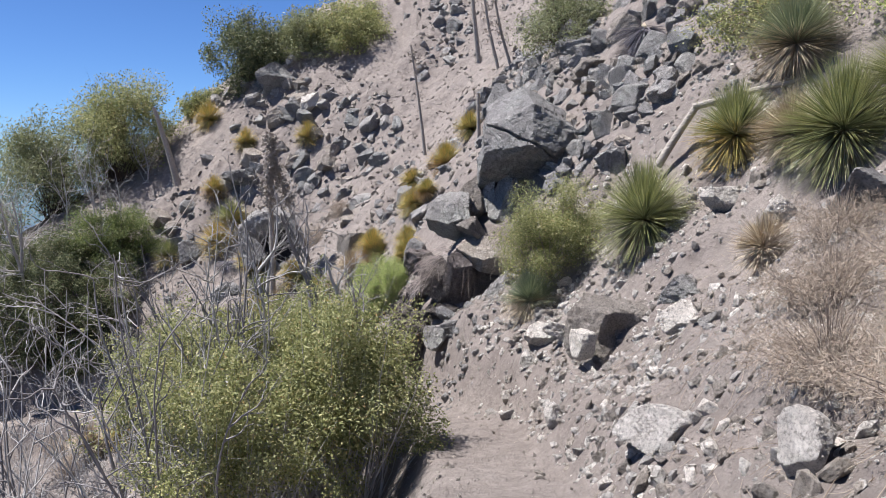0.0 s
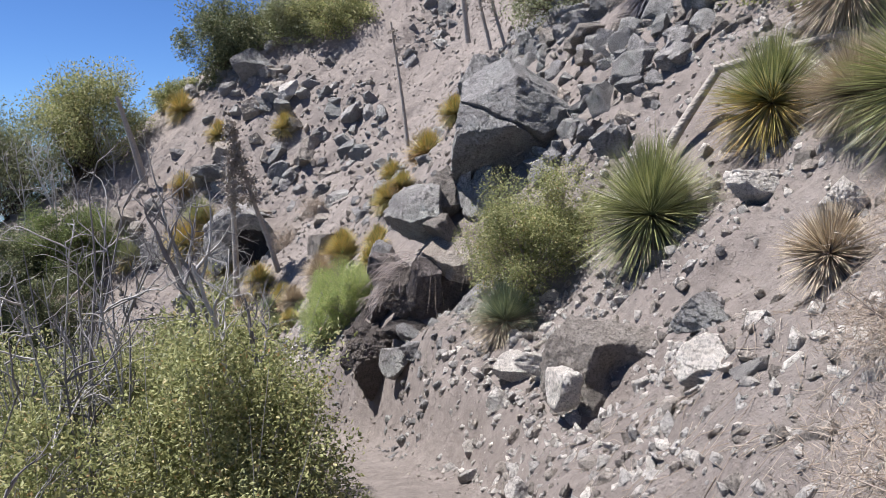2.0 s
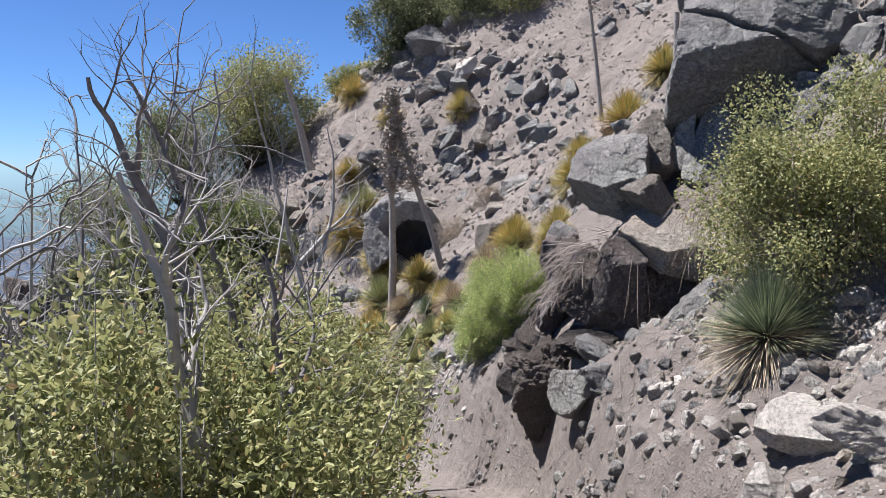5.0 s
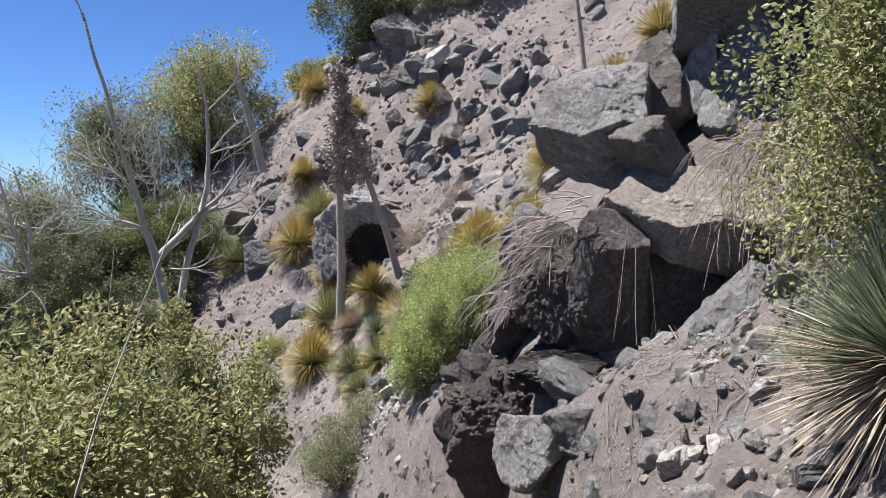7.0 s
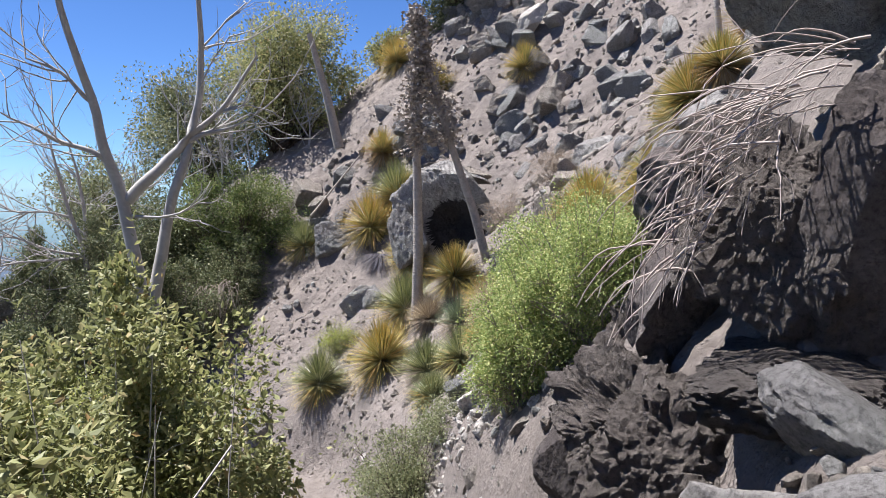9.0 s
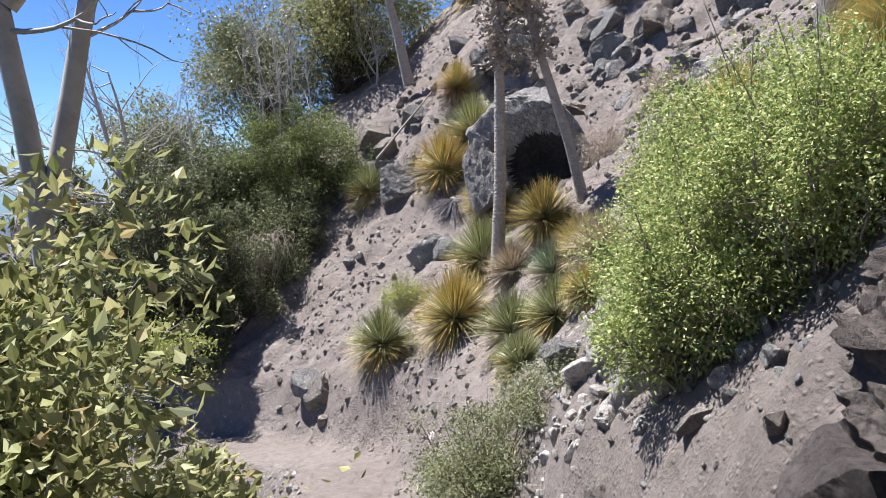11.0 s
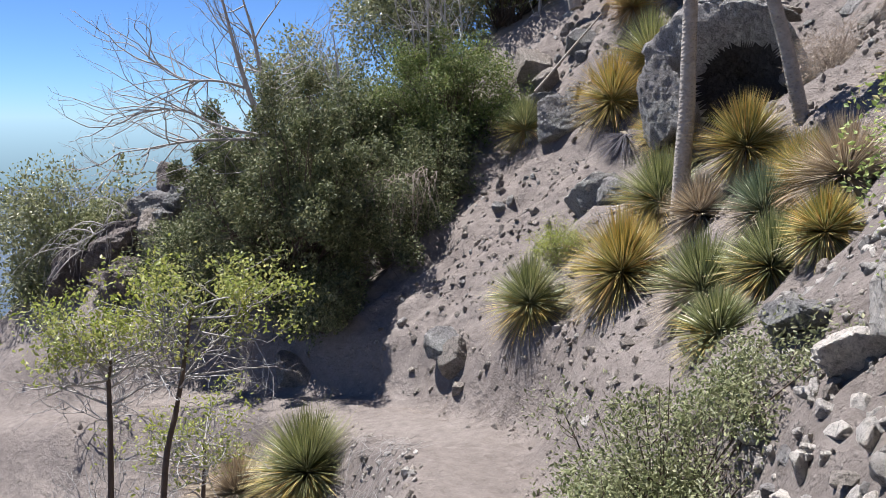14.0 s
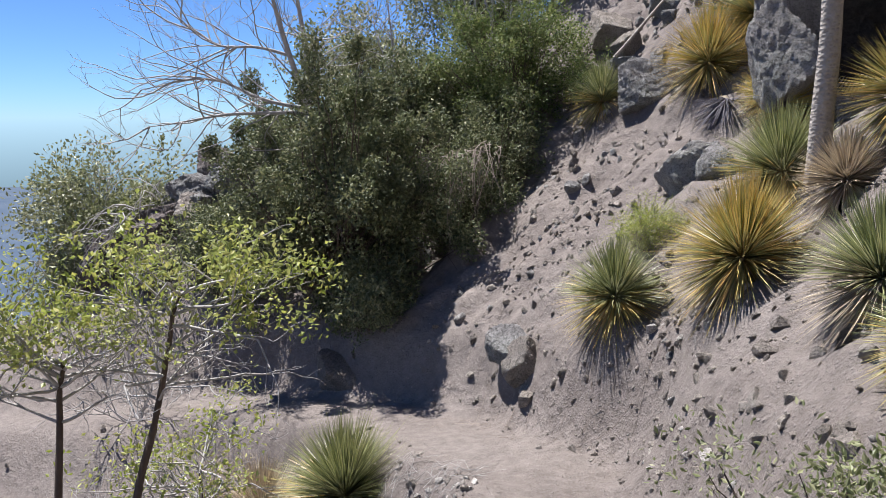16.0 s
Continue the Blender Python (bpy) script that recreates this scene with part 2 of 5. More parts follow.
def lattice(n):
    n = n & 0xFFFFFFFF
    n = ((n ^ (n >> 16)) * 0x45D9F3B) & 0xFFFFFFFF
    n = ((n ^ (n >> 16)) * 0x45D9F3B) & 0xFFFFFFFF
    return ((n ^ (n >> 16)) & 0xFFFF) / 32767.5 - 1


def grain(x, y, z=0.0, seed=0):
    """Smooth noise, -1 to 1, of arrays of places."""
    x, y, z = np.broadcast_arrays(np.asarray(x, float), np.asarray(y, float), np.asarray(z, float))
    i, j, k = (np.floor(v).astype(np.int64) for v in (x, y, z))
    u, v, w = (f * f * f * (f * (f * 6 - 15) + 10) for f in (x - i, y - j, z - k))
    out = 0
    for a in (0, 1):
        for b in (0, 1):
            for c in (0, 1):
                h = lattice((i + a) * 73856093 + (j + b) * 19349663 + (k + c) * 83492791 + seed * 7919)
                out = out + h * (u if a else 1 - u) * (v if b else 1 - v) * (w if c else 1 - w)
    return out


def spline(u):
    i = np.floor(u).astype(int)
    f = u - i
    return i, ((1 - f) ** 3 / 6, (3 * f ** 3 - 6 * f ** 2 + 4) / 6, (-3 * f ** 3 + 3 * f ** 2 + 3 * f + 1) / 6, f ** 3 / 6)


def near_trail(x, y):
    """Distance to the middle of the trail, its level there, and the side (1: uphill)."""
    best = np.full(x.shape, 1e9)
    level, side = np.zeros(x.shape), np.ones(x.shape)
    for p, q in zip(TRAIL[:-1], TRAIL[1:]):
        d = q - p
        s = np.clip(((x - p[0]) * d[0] + (y - p[1]) * d[1]) / (d[0] ** 2 + d[1] ** 2), 0, 1)
        dx, dy = x - p[0] - s * d[0], y - p[1] - s * d[1]
        r = np.hypot(dx, dy)
        m = r < best
        best, level = np.where(m, r, best), np.where(m, p[2] + s * d[2], level)
        side = np.where(m, np.where(dx * d[1] - dy * d[0] > 0, 1.0, -1.0), side)
    return best, level, side


def land(x, y, rough=True):
    """The height of the ground at arrays of places."""
    x, y = np.asarray(x, float), np.asarray(y, float)
    ix, wx = spline((np.clip(x, -30, 14) + 25) / 5)
    iy, wy = spline((np.clip(y, -8, 44) + 5) / 5)
    z = 0
    for a in range(4):
        for b in range(4):
            z = z + LEVELS[np.clip(iy - 1 + b, 0, 9), np.clip(ix - 1 + a, 0, 7)] * wx[a] * wy[b]
    for mx, my, h, r in MOUNDS:
        z = z + h * np.exp(-((x - mx) ** 2 + (y - my) ** 2) / (r * r))
    d, level, side = near_trail(x, y)
    if rough:
        amp = np.clip((d - 0.3) / 1.2, 0.12, 1)
        z = z + amp * (0.17 * grain(x / 1.3, y / 1.3, seed=1) + 0.12 * grain(x / 0.55, y / 0.55, seed=2) + 0.09 * np.abs(grain(x / 0.33, y / 0.33, seed=6)))
    half = 0.48 + (0.12 * grain(x / 0.9, y / 0.9, seed=5) if rough else 0)
    w = np.clip((d - half) / np.where(side > 0, 0.55, 0.5), 0, 1)
    w = w * w * (3 - 2 * w)
    z = level * (1 - w) + z * w
    if rough:
        z = z + np.clip(d / 0.8, 0.25, 1) * (0.065 * grain(x / 0.19, y / 0.19, seed=3) + 0.014 * grain(x / 0.07, y / 0.07, seed=4))
    out = np.maximum(0, -28 - x) * 0.62 + np.maximum(0, y - 42) * 0.6 + np.maximum(0, -6 - y) * 0.04
    z = z - out + np.clip(x - 13, 0, 60) * 0.7 - np.maximum(0, x - 90) * 0.5
    return np.maximum(z, -430 + 8 * grain(x / 300, y / 300, seed=9))


# ---- building kit ----
RNG = np.random.default_rng(7)


def fast_mesh(name, verts, faces, material, smooth=False):
    """A mesh from arrays: faces all of one size."""
    me = bpy.data.meshes.new(name)
    verts, faces = np.asarray(verts, np.float32), np.asarray(faces, np.int32)
    k = faces.shape[1]
    me.vertices.add(len(verts))
    me.vertices.foreach_set("co", verts.ravel())
    me.loops.add(faces.size)
    me.loops.foreach_set("vertex_index", faces.ravel())
    me.polygons.add(len(faces))
    me.polygons.foreach_set("loop_start", np.arange(0, faces.size, k, dtype=np.int32))
    me.polygons.foreach_set("use_smooth", np.full(len(faces), smooth))
    me.materials.append(material)
    me.update(calc_edges=True)
    return me


def thing(name, where, label, category, group="", kind="", mesh=None):
    ob = new(name, mesh)
    ob.location = where
    return tagged(ob, label, category, group, kind)


def part(name, mesh, parent, label=""):
    ob = new(name, mesh)
    ob.parent = parent
    return tagged(ob, label)


def ground(x, y):
    return float(land(np.array([x]), np.array([y]))[0])


def tubes(lines, sides=5):
    """Verts and quads of round sticks: each line is (points, radius at the start, radius at the end)."""
    V, F, n = [], [], 0
    ang = np.arange(sides) * 2 * np.pi / sides
    for pts, r0, r1 in lines:
        pts = np.asarray(pts, float)
        k = len(pts)
        d = np.gradient(pts, axis=0)
        d /= np.linalg.norm(d, axis=1)[:, None] + 1e-9
        up = np.where(np.abs(d[:, 2:3]) > 0.9, np.array([[1.0, 0, 0]]), np.array([[0, 0, 1.0]]))
        a = np.cross(d, up)
        a /= np.linalg.norm(a, axis=1)[:, None] + 1e-9
        b = np.cross(d, a)
        r = np.linspace(r0, r1, k)[:, None, None]
        ring = pts[:, None] + r * (np.cos(ang)[None, :, None] * a[:, None] + np.sin(ang)[None, :, None] * b[:, None])
        V.append(ring.reshape(-1, 3))
        i = np.arange(k - 1)[:, None] * sides
        j = np.arange(sides)[None]
        q = np.stack([i + j, i + (j + 1) % sides, i + sides + (j + 1) % sides, i + sides + j], -1).reshape(-1, 4)
        F.append(q + n)
        n += k * sides
    return np.vstack(V), np.vstack(F)


def limb(start, way, length, rng, bend=0.25, steps=5, rise=0.0):
    pts = [np.array(start, float)]
    d = np.array(way, float)
    d /= np.linalg.norm(d)
    for _ in range(steps):
        d = d + rng.normal(0, bend, 3) * 0.6 + np.array([0, 0, rise])
        d /= np.linalg.norm(d)
        pts.append(pts[-1] + d * length / steps)
    return np.array(pts)


def branching(start, way, length, radius, rng, depth, spread=0.7, kids=3, bend=0.2, rise=0.05, shrink=0.66):
    """Sticks of a branching plant, and the tips."""
    lines, tips = [], []

    def grow(p, d, l, r, n):
        pts = limb(p, d, l, rng, bend, 5, rise)
        lines.append((pts, r, r * 0.55))
        if n == 0:
            tips.append(pts[-1])
            return
        for k in range(kids + int(rng.integers(0, 2))):
            s = rng.uniform(0.35, 1.0) if k else 1.0
            i = min(4, int(s * 5))
            q = pts[i] + (pts[i + 1] - pts[i]) * (s * 5 - i if s < 1 else 1)
            dd = (pts[i + 1] - pts[i])
            dd = dd / np.linalg.norm(dd) + rng.normal(0, spread, 3)
            grow(q, dd, l * shrink * rng.uniform(0.7, 1.2), r * (0.6 if k == 0 else 0.45), n - 1)

    grow(np.array(start, float), np.array(way, float), length, radius, depth)
    return lines, np.array(tips)


def leaves(centres, size, rng, slim=0.5, droop=0.0, out=None):
    """Folded leaves at the given places: verts and triangles."""
    n = len(centres)
    d = rng.normal(0, 1, (n, 3))
    if out is not None:
        d = d * 0.8 + out
    d[:, 2] -= droop
    d /= np.linalg.norm(d, axis=1)[:, None] + 1e-9
    s = np.cross(d, rng.normal(0, 0.7, (n, 3)) + np.array([-0.2, 0, 0.6]))
    s /= np.linalg.norm(s, axis=1)[:, None] + 1e-9
    up = np.cross(d, s)
    L = size * rng.uniform(0.6, 1.3, (n, 1))
    W = L * slim * 0.5
    base = centres
    mid = centres + d * L * 0.5
    V = np.stack([base, mid + s * W + up * W * 0.35, centres + d * L, mid - s * W + up * W * 0.35], 1).reshape(-1, 3)
    i = np.arange(n)[:, None] * 4
    F = np.concatenate([i + np.array([[0, 1, 2]]), i + np.array([[0, 2, 3]])], 0)
    return V, F


def shrub(name, x, y, radii, count, size, leaf, label, seed, wood=BARK, top=None, clumps=90, slim=0.5, ragged=0.3, bare=8, category="shrub", group="", fill=0.45, twig=1.0, soft=0.85, sprigs=40):
    """A bush: stems that fan out from the foot to clumps of leaves over an uneven crown. top: the crown's height above sea level."""
    rng = np.random.default_rng(seed)
    z = ground(x, y) - 0.05
    ob = thing(name, (x, y, z), label, category, group)
    rx, ry, rz = radii
    mid = (top - z - rz * 0.95) if top is not None else rz * 0.75
    u = rng.normal(0, 1, (clumps, 3))
    u /= np.linalg.norm(u, axis=1)[:, None]
    reach = rng.uniform(0.02, 1, clumps) ** fill * (1 + rng.normal(0, ragged, clumps) * 0.5)
    reach = np.clip(reach, 0.15, 1.25)
    R = np.array([rx, ry, rz])
    c = u * reach[:, None] * R * 0.88 + np.array([0, 0, mid])
    slope = np.array([ground(x + q[0], y + q[1]) - z for q in c])
    c[:, 2] = np.maximum(c[:, 2], slope + 0.12 * rz)
    lines = []
    for k in range(clumps):
        foot = rng.normal(0, 0.1, 3) * np.array([rx, ry, 0])
        knee = foot * 0.5 + c[k] * rng.uniform(0.3, 0.6) + rng.normal(0, 0.1, 3) * rz
        knee[2] = max(knee[2], 0.05)
        t = np.linspace(0, 1, 6)[:, None]
        pts = (1 - t) ** 2 * foot + 2 * t * (1 - t) * knee + t ** 2 * c[k] + rng.normal(0, 0.02 * rz, (6, 3))
        lines.append((pts, (0.006 + 0.007 * rz) * twig, 0.003 * twig))
        for _ in range(3):
            lines.append((limb(pts[4], u[k] + rng.normal(0, 0.7, 3), 0.3 * rz, rng, 0.3, 3), 0.0035 * twig, 0.0012))
    for _ in range(bare):
        w = rng.normal(0, 0.25, 3) + np.array([0, 0, 1.0])
        lines.append((limb((0, 0, 0.1), w, (mid + rz) * rng.uniform(0.8, 1.06), rng, 0.12, 6), 0.006 * rz + 0.004, 0.0015))
    V, F = tubes(lines, 3)
    tagged(part("branchwork", fast_mesh("branchwork", V, F, wood, True), ob), kind="stuff")
    w = rng.uniform(0.5, 1.5, clumps)
    pick = rng.choice(clumps, count, p=w / w.sum())
    spread = (R * soft * (0.95 / clumps ** (1 / 3)))[None]
    off = rng.normal(0, 1, (count, 3))
    off *= np.minimum(1, 1.9 / np.maximum(np.linalg.norm(off, axis=1), 1e-6))[:, None]
    p = c[pick] + off * spread * rng.uniform(0.5, 1.15, clumps)[pick][:, None]
    p[:, 2] = np.maximum(p[:, 2], slope[pick] + 0.02)
    shoot = rng.integers(0, clumps, sprigs)
    lean = u[shoot] + rng.normal(0, 0.45, (sprigs, 3)) + np.array([0, 0, 0.5])
    lean /= np.linalg.norm(lean, axis=1)[:, None]
    along = rng.uniform(0.1, 1, (14, sprigs, 1))
    extra = (c[shoot][None] + lean[None] * along * min(0.45 * rz, 0.4) + rng.normal(0, 0.012, (14, sprigs, 3))).reshape(-1, 3)
    p = np.vstack([p, extra])
    away = np.vstack([u[pick] * 0.5 + off * 0.2, np.repeat(lean[None] * 0.9, 14, 0).reshape(-1, 3)])
    V, F = leaves(p, size, rng, slim, 0.15, out=away)
    tagged(part("foliage", fast_mesh("foliage", V, F, leaf), ob), kind="stuff")
    return ob


def blades(n, length, width, rng, low, high, hang=0.15, tilt=(0, 0)):
    """Stiff tapering blades in a rosette: elevations from low to high degrees."""
    az = rng.uniform(0, 2 * np.pi, n)
    el = np.radians(rng.uniform(low, high, n))
    L = length * rng.uniform(0.75, 1.12, n)
    d = np.stack([np.cos(az) * np.cos(el), np.sin(az) * np.cos(el), np.sin(el)], -1)
    d[:, 0] += tilt[0]
    d[:, 1] += tilt[1]
    d /= np.linalg.norm(d, axis=1)[:, None]
    s = np.cross(d, np.array([0, 0, 1.0]) + rng.normal(0, 0.15, (n, 3)))
    s /= np.linalg.norm(s, axis=1)[:, None] + 1e-9
    up = np.cross(s, d)
    V = []
    bend = rng.normal(0, 0.05, (n, 1))
    for f, w in ((0.04, 0.8), (0.35, 1.0), (0.72, 0.62), (1.0, 0.06)):
        c = d * (L * f)[:, None] + np.array([0, 0, -1.0]) * (hang * L * f * f)[:, None] * np.cos(el)[:, None] + s * bend * L[:, None] * f * f
        V += [c - s * width * w + up * width * 0.35 * w, c - up * width * 0.15 * w, c + s * width * w + up * width * 0.35 * w]
    V = np.stack(V, 1)
    q = []
    for r in range(3):
        for k in range(2):
            q.append((r * 3 + k, r * 3 + k + 1, r * 3 + k + 4, r * 3 + k + 3))
    F = (np.arange(n)[:, None, None] * 12 + np.array(q)[None]).reshape(-1, 4)
    return V.reshape(-1, 3), F


BLADE_MESHES = {}


def blade_parts(ob, count, length, half, rng, low, high, material, tilt=(0, 0)):
    """Single blades, each an object on a shared mesh."""
    if material.name not in BLADE_MESHES:
        r = np.random.default_rng(5)
        made = []
        for hang in (0.03, 0.09, 0.16):
            V, F = blades(1, 1.0, 0.017, r, 0, 0.1, hang)
            a = math.atan2(V[-1][1], V[-1][0])
            ca, sa = math.cos(-a), math.sin(-a)
            V = np.stack([V[:, 0] * ca - V[:, 1] * sa, V[:, 0] * sa + V[:, 1] * ca, V[:, 2]], -1)
            made.append(fast_mesh("blade", V, F, material))
        BLADE_MESHES[material.name] = made
    for _ in range(count):
        me = BLADE_MESHES[material.name][int(rng.integers(0, 3))]
        o = new("blade", me)
        o.parent = ob
        el = rng.uniform(low, high)
        L = length * rng.uniform(0.75, 1.12)
        w = half / 0.017 / 1.0
        m = pose(0, 0, 0, 0, -el, math.degrees(rng.uniform(0, 2 * math.pi)))
        lean = Matrix.Rotation(tilt[0], 4, "Y") @ Matrix.Rotation(-tilt[1], 4, "X")
        o.matrix_local = lean @ m @ Matrix.Diagonal((L, w, w, 1))


def yucca(x, y, size, kind, seed, z=None, up=0.06, tilt=(0, 0), single=False):
    """A chaparral yucca: rosette of stiff blades over a skirt of dry ones. size: reach of a blade."""
    inner, outer, label = {
        "green": (BLADE, GOLD, "green yucca rosette with straw-coloured dry lower blades on the slope"),
        "blue": (BLUE, STRAW, "blue-green yucca rosette with stiff narrow blades"),
        "gold": (GOLD, GOLD, "yellowing golden yucca rosette with stiff blades"),
        "orange": (GOLD, ORANGE, "yucca rosette turning orange as it dries"),
        "straw": (STRAW, STRAW, "dry straw-coloured dead yucca rosette"),
        "mixed": (BLADE, GOLD, "green yucca rosette with golden outer blades"),
        "fresh": (BLADE, BLADE, "fresh green yucca rosette with yellow-green outer blades"),
        "faded": (BLADE, STRAW, "fading yucca rosette with pinkish dry lower blades"),
        "dead": (DEADBLUE, DEADBLUE, "dead grey-violet yucca with drooping blades")}[kind]
    rng = np.random.default_rng(seed)
    z = ground(x, y) if z is None else z
    ob = thing("yucca", (x, y, z + up * size), label, "yucca", "yuccas on the hillside")
    n = int((620 + 420 * min(size, 1)) * (1.6 if single else 1.0 if y < 22 else 0.75))
    w = (0.0022 + 0.0027 * size) if single else 0.003 + 0.0034 * size
    if kind == "dead":
        V, F = blades(n, size, w, rng, -75, 15, 0.25)
        tagged(part("dry_skirt", fast_mesh("dry_skirt", V, F, inner), ob), kind="stuff")
    else:
        m = n
        if single:
            blade_parts(ob, 150, size, w, rng, 5, 85, inner, tilt)
            blade_parts(ob, 60, size, w, rng, -25, 20, outer, tilt)
            m = n - 130
        V, F = blades(int(m * 1.15), size, w, rng, 5, 86, 0.12, tilt)
        tagged(part("rosette", fast_mesh("rosette", V, F, inner), ob), kind="stuff")
        V, F = blades(int(m * 0.7), size * 0.97, w, rng, -48, 25, 0.12, tilt)
        tagged(part("outer_collar", fast_mesh("outer_collar", V, F, outer), ob), kind="stuff")
        V, F = blades(int(n * 0.4), size * 0.7, w, rng, -75, -20, 0.2)
        tagged(part("dry_skirt", fast_mesh("dry_skirt", V, F, STRAW), ob), kind="stuff")
    core = part("root_crown", rock_mesh("root_crown", seed, 1, 10, 0.1, STRAW), ob)
    core.scale = (size * 0.14, size * 0.14, size * 0.18)
    return ob


def rock_shape(seed, level, cuts=14, rough=0.06, flat=1.0, deep=True, dents=(), planes=(), crack=None, blocky=False):
    """An angular stone of about unit radius: a ball cut by planes, then roughened. dents: hollows, as (direction, width, depth)."""
    rng = np.random.default_rng(seed)
    bm = bmesh.new()
    bmesh.ops.create_icosphere(bm, subdivisions=level, radius=1.0)
    V = np.array([v.co[:] for v in bm.verts])
    F = np.array([[v.index for v in f.verts] for f in bm.faces])
    bm.free()
    nrm = rng.normal(0, 1, (cuts, 3))
    h = rng.uniform(0.5, 0.82, cuts)
    if blocky:
        box = np.vstack([np.eye(3), -np.eye(3)]) + rng.normal(0, 0.2, (6, 3))
        nrm = np.vstack([nrm, box])
        h = np.concatenate([h + 0.06, rng.uniform(0.42, 0.72, 6)])
    if planes:
        nrm = np.vstack([nrm, [q[:3] for q in planes]])
        h = np.concatenate([h + 0.15, [q[3] for q in planes]])
    nrm /= np.linalg.norm(nrm, axis=1)[:, None]
    dot = V @ nrm.T
    r = np.where(dot > 0.05, h[None] / np.maximum(dot, 0.05), 9).min(1)
    r = np.minimum(r, 1.25)
    for way, width, depth in dents:
        w = np.array(way, float)
        w /= np.linalg.norm(w)
        ang = np.arccos(np.clip(V @ w, -1, 1))
        k = np.clip((width - ang) / (width * 0.35), 0, 1)
        r = r * (1 - depth * k * k * (3 - 2 * k))
    o = rng.uniform(0, 50, 3)
    P = V * r[:, None]
    if deep:
        bumpy = grain(*(P * 2.1 + o).T, seed=seed) + 0.55 * grain(*(P * 4.7 + o).T, seed=seed + 1) + (0.4 * grain(*(P * 10 + o).T, seed=seed + 2) if level > 3 else 0) + (0.35 * np.abs(grain(*(P * 21 + o).T, seed=seed + 3)) if level > 4 else 0)
        ledge = np.floor((P[:, 2] + 0.35 * P[:, 0] + 0.12 * bumpy) * 6 + o[0]) * 2.7 + np.floor((P[:, 0] - P[:, 1]) * 2.5 + o[1])
        step = grain(ledge, ledge * 0.37, seed=seed + 5)
        P = P * (1 + rough * (bumpy + 0.5 * step))[:, None]
    if crack:
        n, at, wide, deep_ = crack
        n = np.array(n, float) / np.linalg.norm(n)
        off = np.abs(P @ n - at + 0.05 * grain(*(P * 3 + o).T, seed=seed + 8))
        P = P * (1 - deep_ * np.clip(1 - off / wide, 0, 1))[:, None]
    P[:, 2] *= flat
    return P, F


def rock_mesh(name, seed, level, cuts, rough, material, flat=1.0):
    P, F = rock_shape(seed, level, cuts, rough, flat)
    return fast_mesh(name, P, F, material, False)


def boulder(x, y, radii, turn, material, label, seed, z=None, level=5, cuts=11, rough=0.05, sink=0.3, tilt=(0, 0), name="boulder", dents=(), planes=(), crack=None, inner=None, blocky=False):
    """inner: the material of the rock inside the hollows."""
    P, F = rock_shape(seed, level, cuts, rough, dents=dents, planes=planes, crack=crack, blocky=blocky)
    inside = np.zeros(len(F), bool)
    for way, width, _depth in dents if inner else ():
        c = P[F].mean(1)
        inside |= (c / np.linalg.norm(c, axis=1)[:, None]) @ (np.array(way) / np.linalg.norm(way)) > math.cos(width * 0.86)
    P = P * np.array(radii)
    m = np.array(Euler((radians(tilt[0]), radians(tilt[1]), radians(turn))).to_matrix())
    P = P @ m.T
    z = ground(x, y) + radii[2] * (1 - 2 * sink) if z is None else z
    me = fast_mesh(name, P, F, material)
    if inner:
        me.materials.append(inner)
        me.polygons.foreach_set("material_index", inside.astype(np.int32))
    return thing(name, (x, y, z), label, "boulder", "boulders on the slope", mesh=me)

# ---- the ground, one sheet to the horizon ----


def spread_axis(lo, hi, step, far, grow=1.16):
    mid = np.arange(lo, hi + step, step)
    side = [step]
    while sum(side) < far:
        side.append(side[-1] * grow)
    s = np.cumsum(side)
    return np.concatenate([lo - s[::-1], mid, mid[-1] + s])


def make_ground():
    gx, gy = spread_axis(-9.5, 5.5, 0.085, 9000), spread_axis(0.5, 28.0, 0.085, 9000)
    X, Y = np.meshgrid(gx, gy)
    Z = land(X, Y)
    V = np.stack([X, Y, Z], -1).reshape(-1, 3)
    nx, ny = len(gx), len(gy)
    i, j = np.meshgrid(np.arange(nx - 1), np.arange(ny - 1))
    a = (j * nx + i).ravel()
    me = fast_mesh("ground", V, np.stack([a, a + 1, a + nx + 1, a + nx], -1), DIRT, True)
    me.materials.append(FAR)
    # ground beyond 260 m takes the painted haze colour
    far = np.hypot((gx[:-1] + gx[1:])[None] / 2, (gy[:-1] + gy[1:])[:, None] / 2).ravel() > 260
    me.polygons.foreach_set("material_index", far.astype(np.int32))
    return tagged(new("ground", me), "dusty grey-brown hillside with a narrow dirt trail", "ground", kind="structure")


make_ground()

# ---- boulders ----
boulder(1.5, 13.75, (1.1, 0.9, 0.84), 0, GREY, "large grey split granite boulder on the slope", 41, z=1.74, level=6, cuts=5, rough=0.035,
        planes=((-0.55, -0.35, 0.75, 0.72), (0.6, -0.25, 0.75, 0.66), (-0.4, -0.8, 0.4, 0.74), (0.5, -0.8, 0.35, 0.68), (-0.2, -0.8, -0.55, 0.8), (-0.95, 0, 0.1, 0.72), (0.1, -0.5, -0.9, 0.72)), crack=((0.55, 0.1, 0.83), -0.16, 0.035, 0.12))
boulder(1.0, 14.5, (0.42, 0.4, 0.5), 50, GREY, "grey boulder behind the large split boulder", 42, z=2.3, cuts=10)
boulder(0.2, 13.4, (0.38, 0.4, 0.4), 15, GREY, "grey boulder with a pale top and dark underside", 43, z=0.44, level=6, cuts=7, planes=((-0.1, -0.8, -0.6, 0.68), (-0.45, -0.7, 0.5, 0.66), (0.9, -0.3, 0.1, 0.7)))
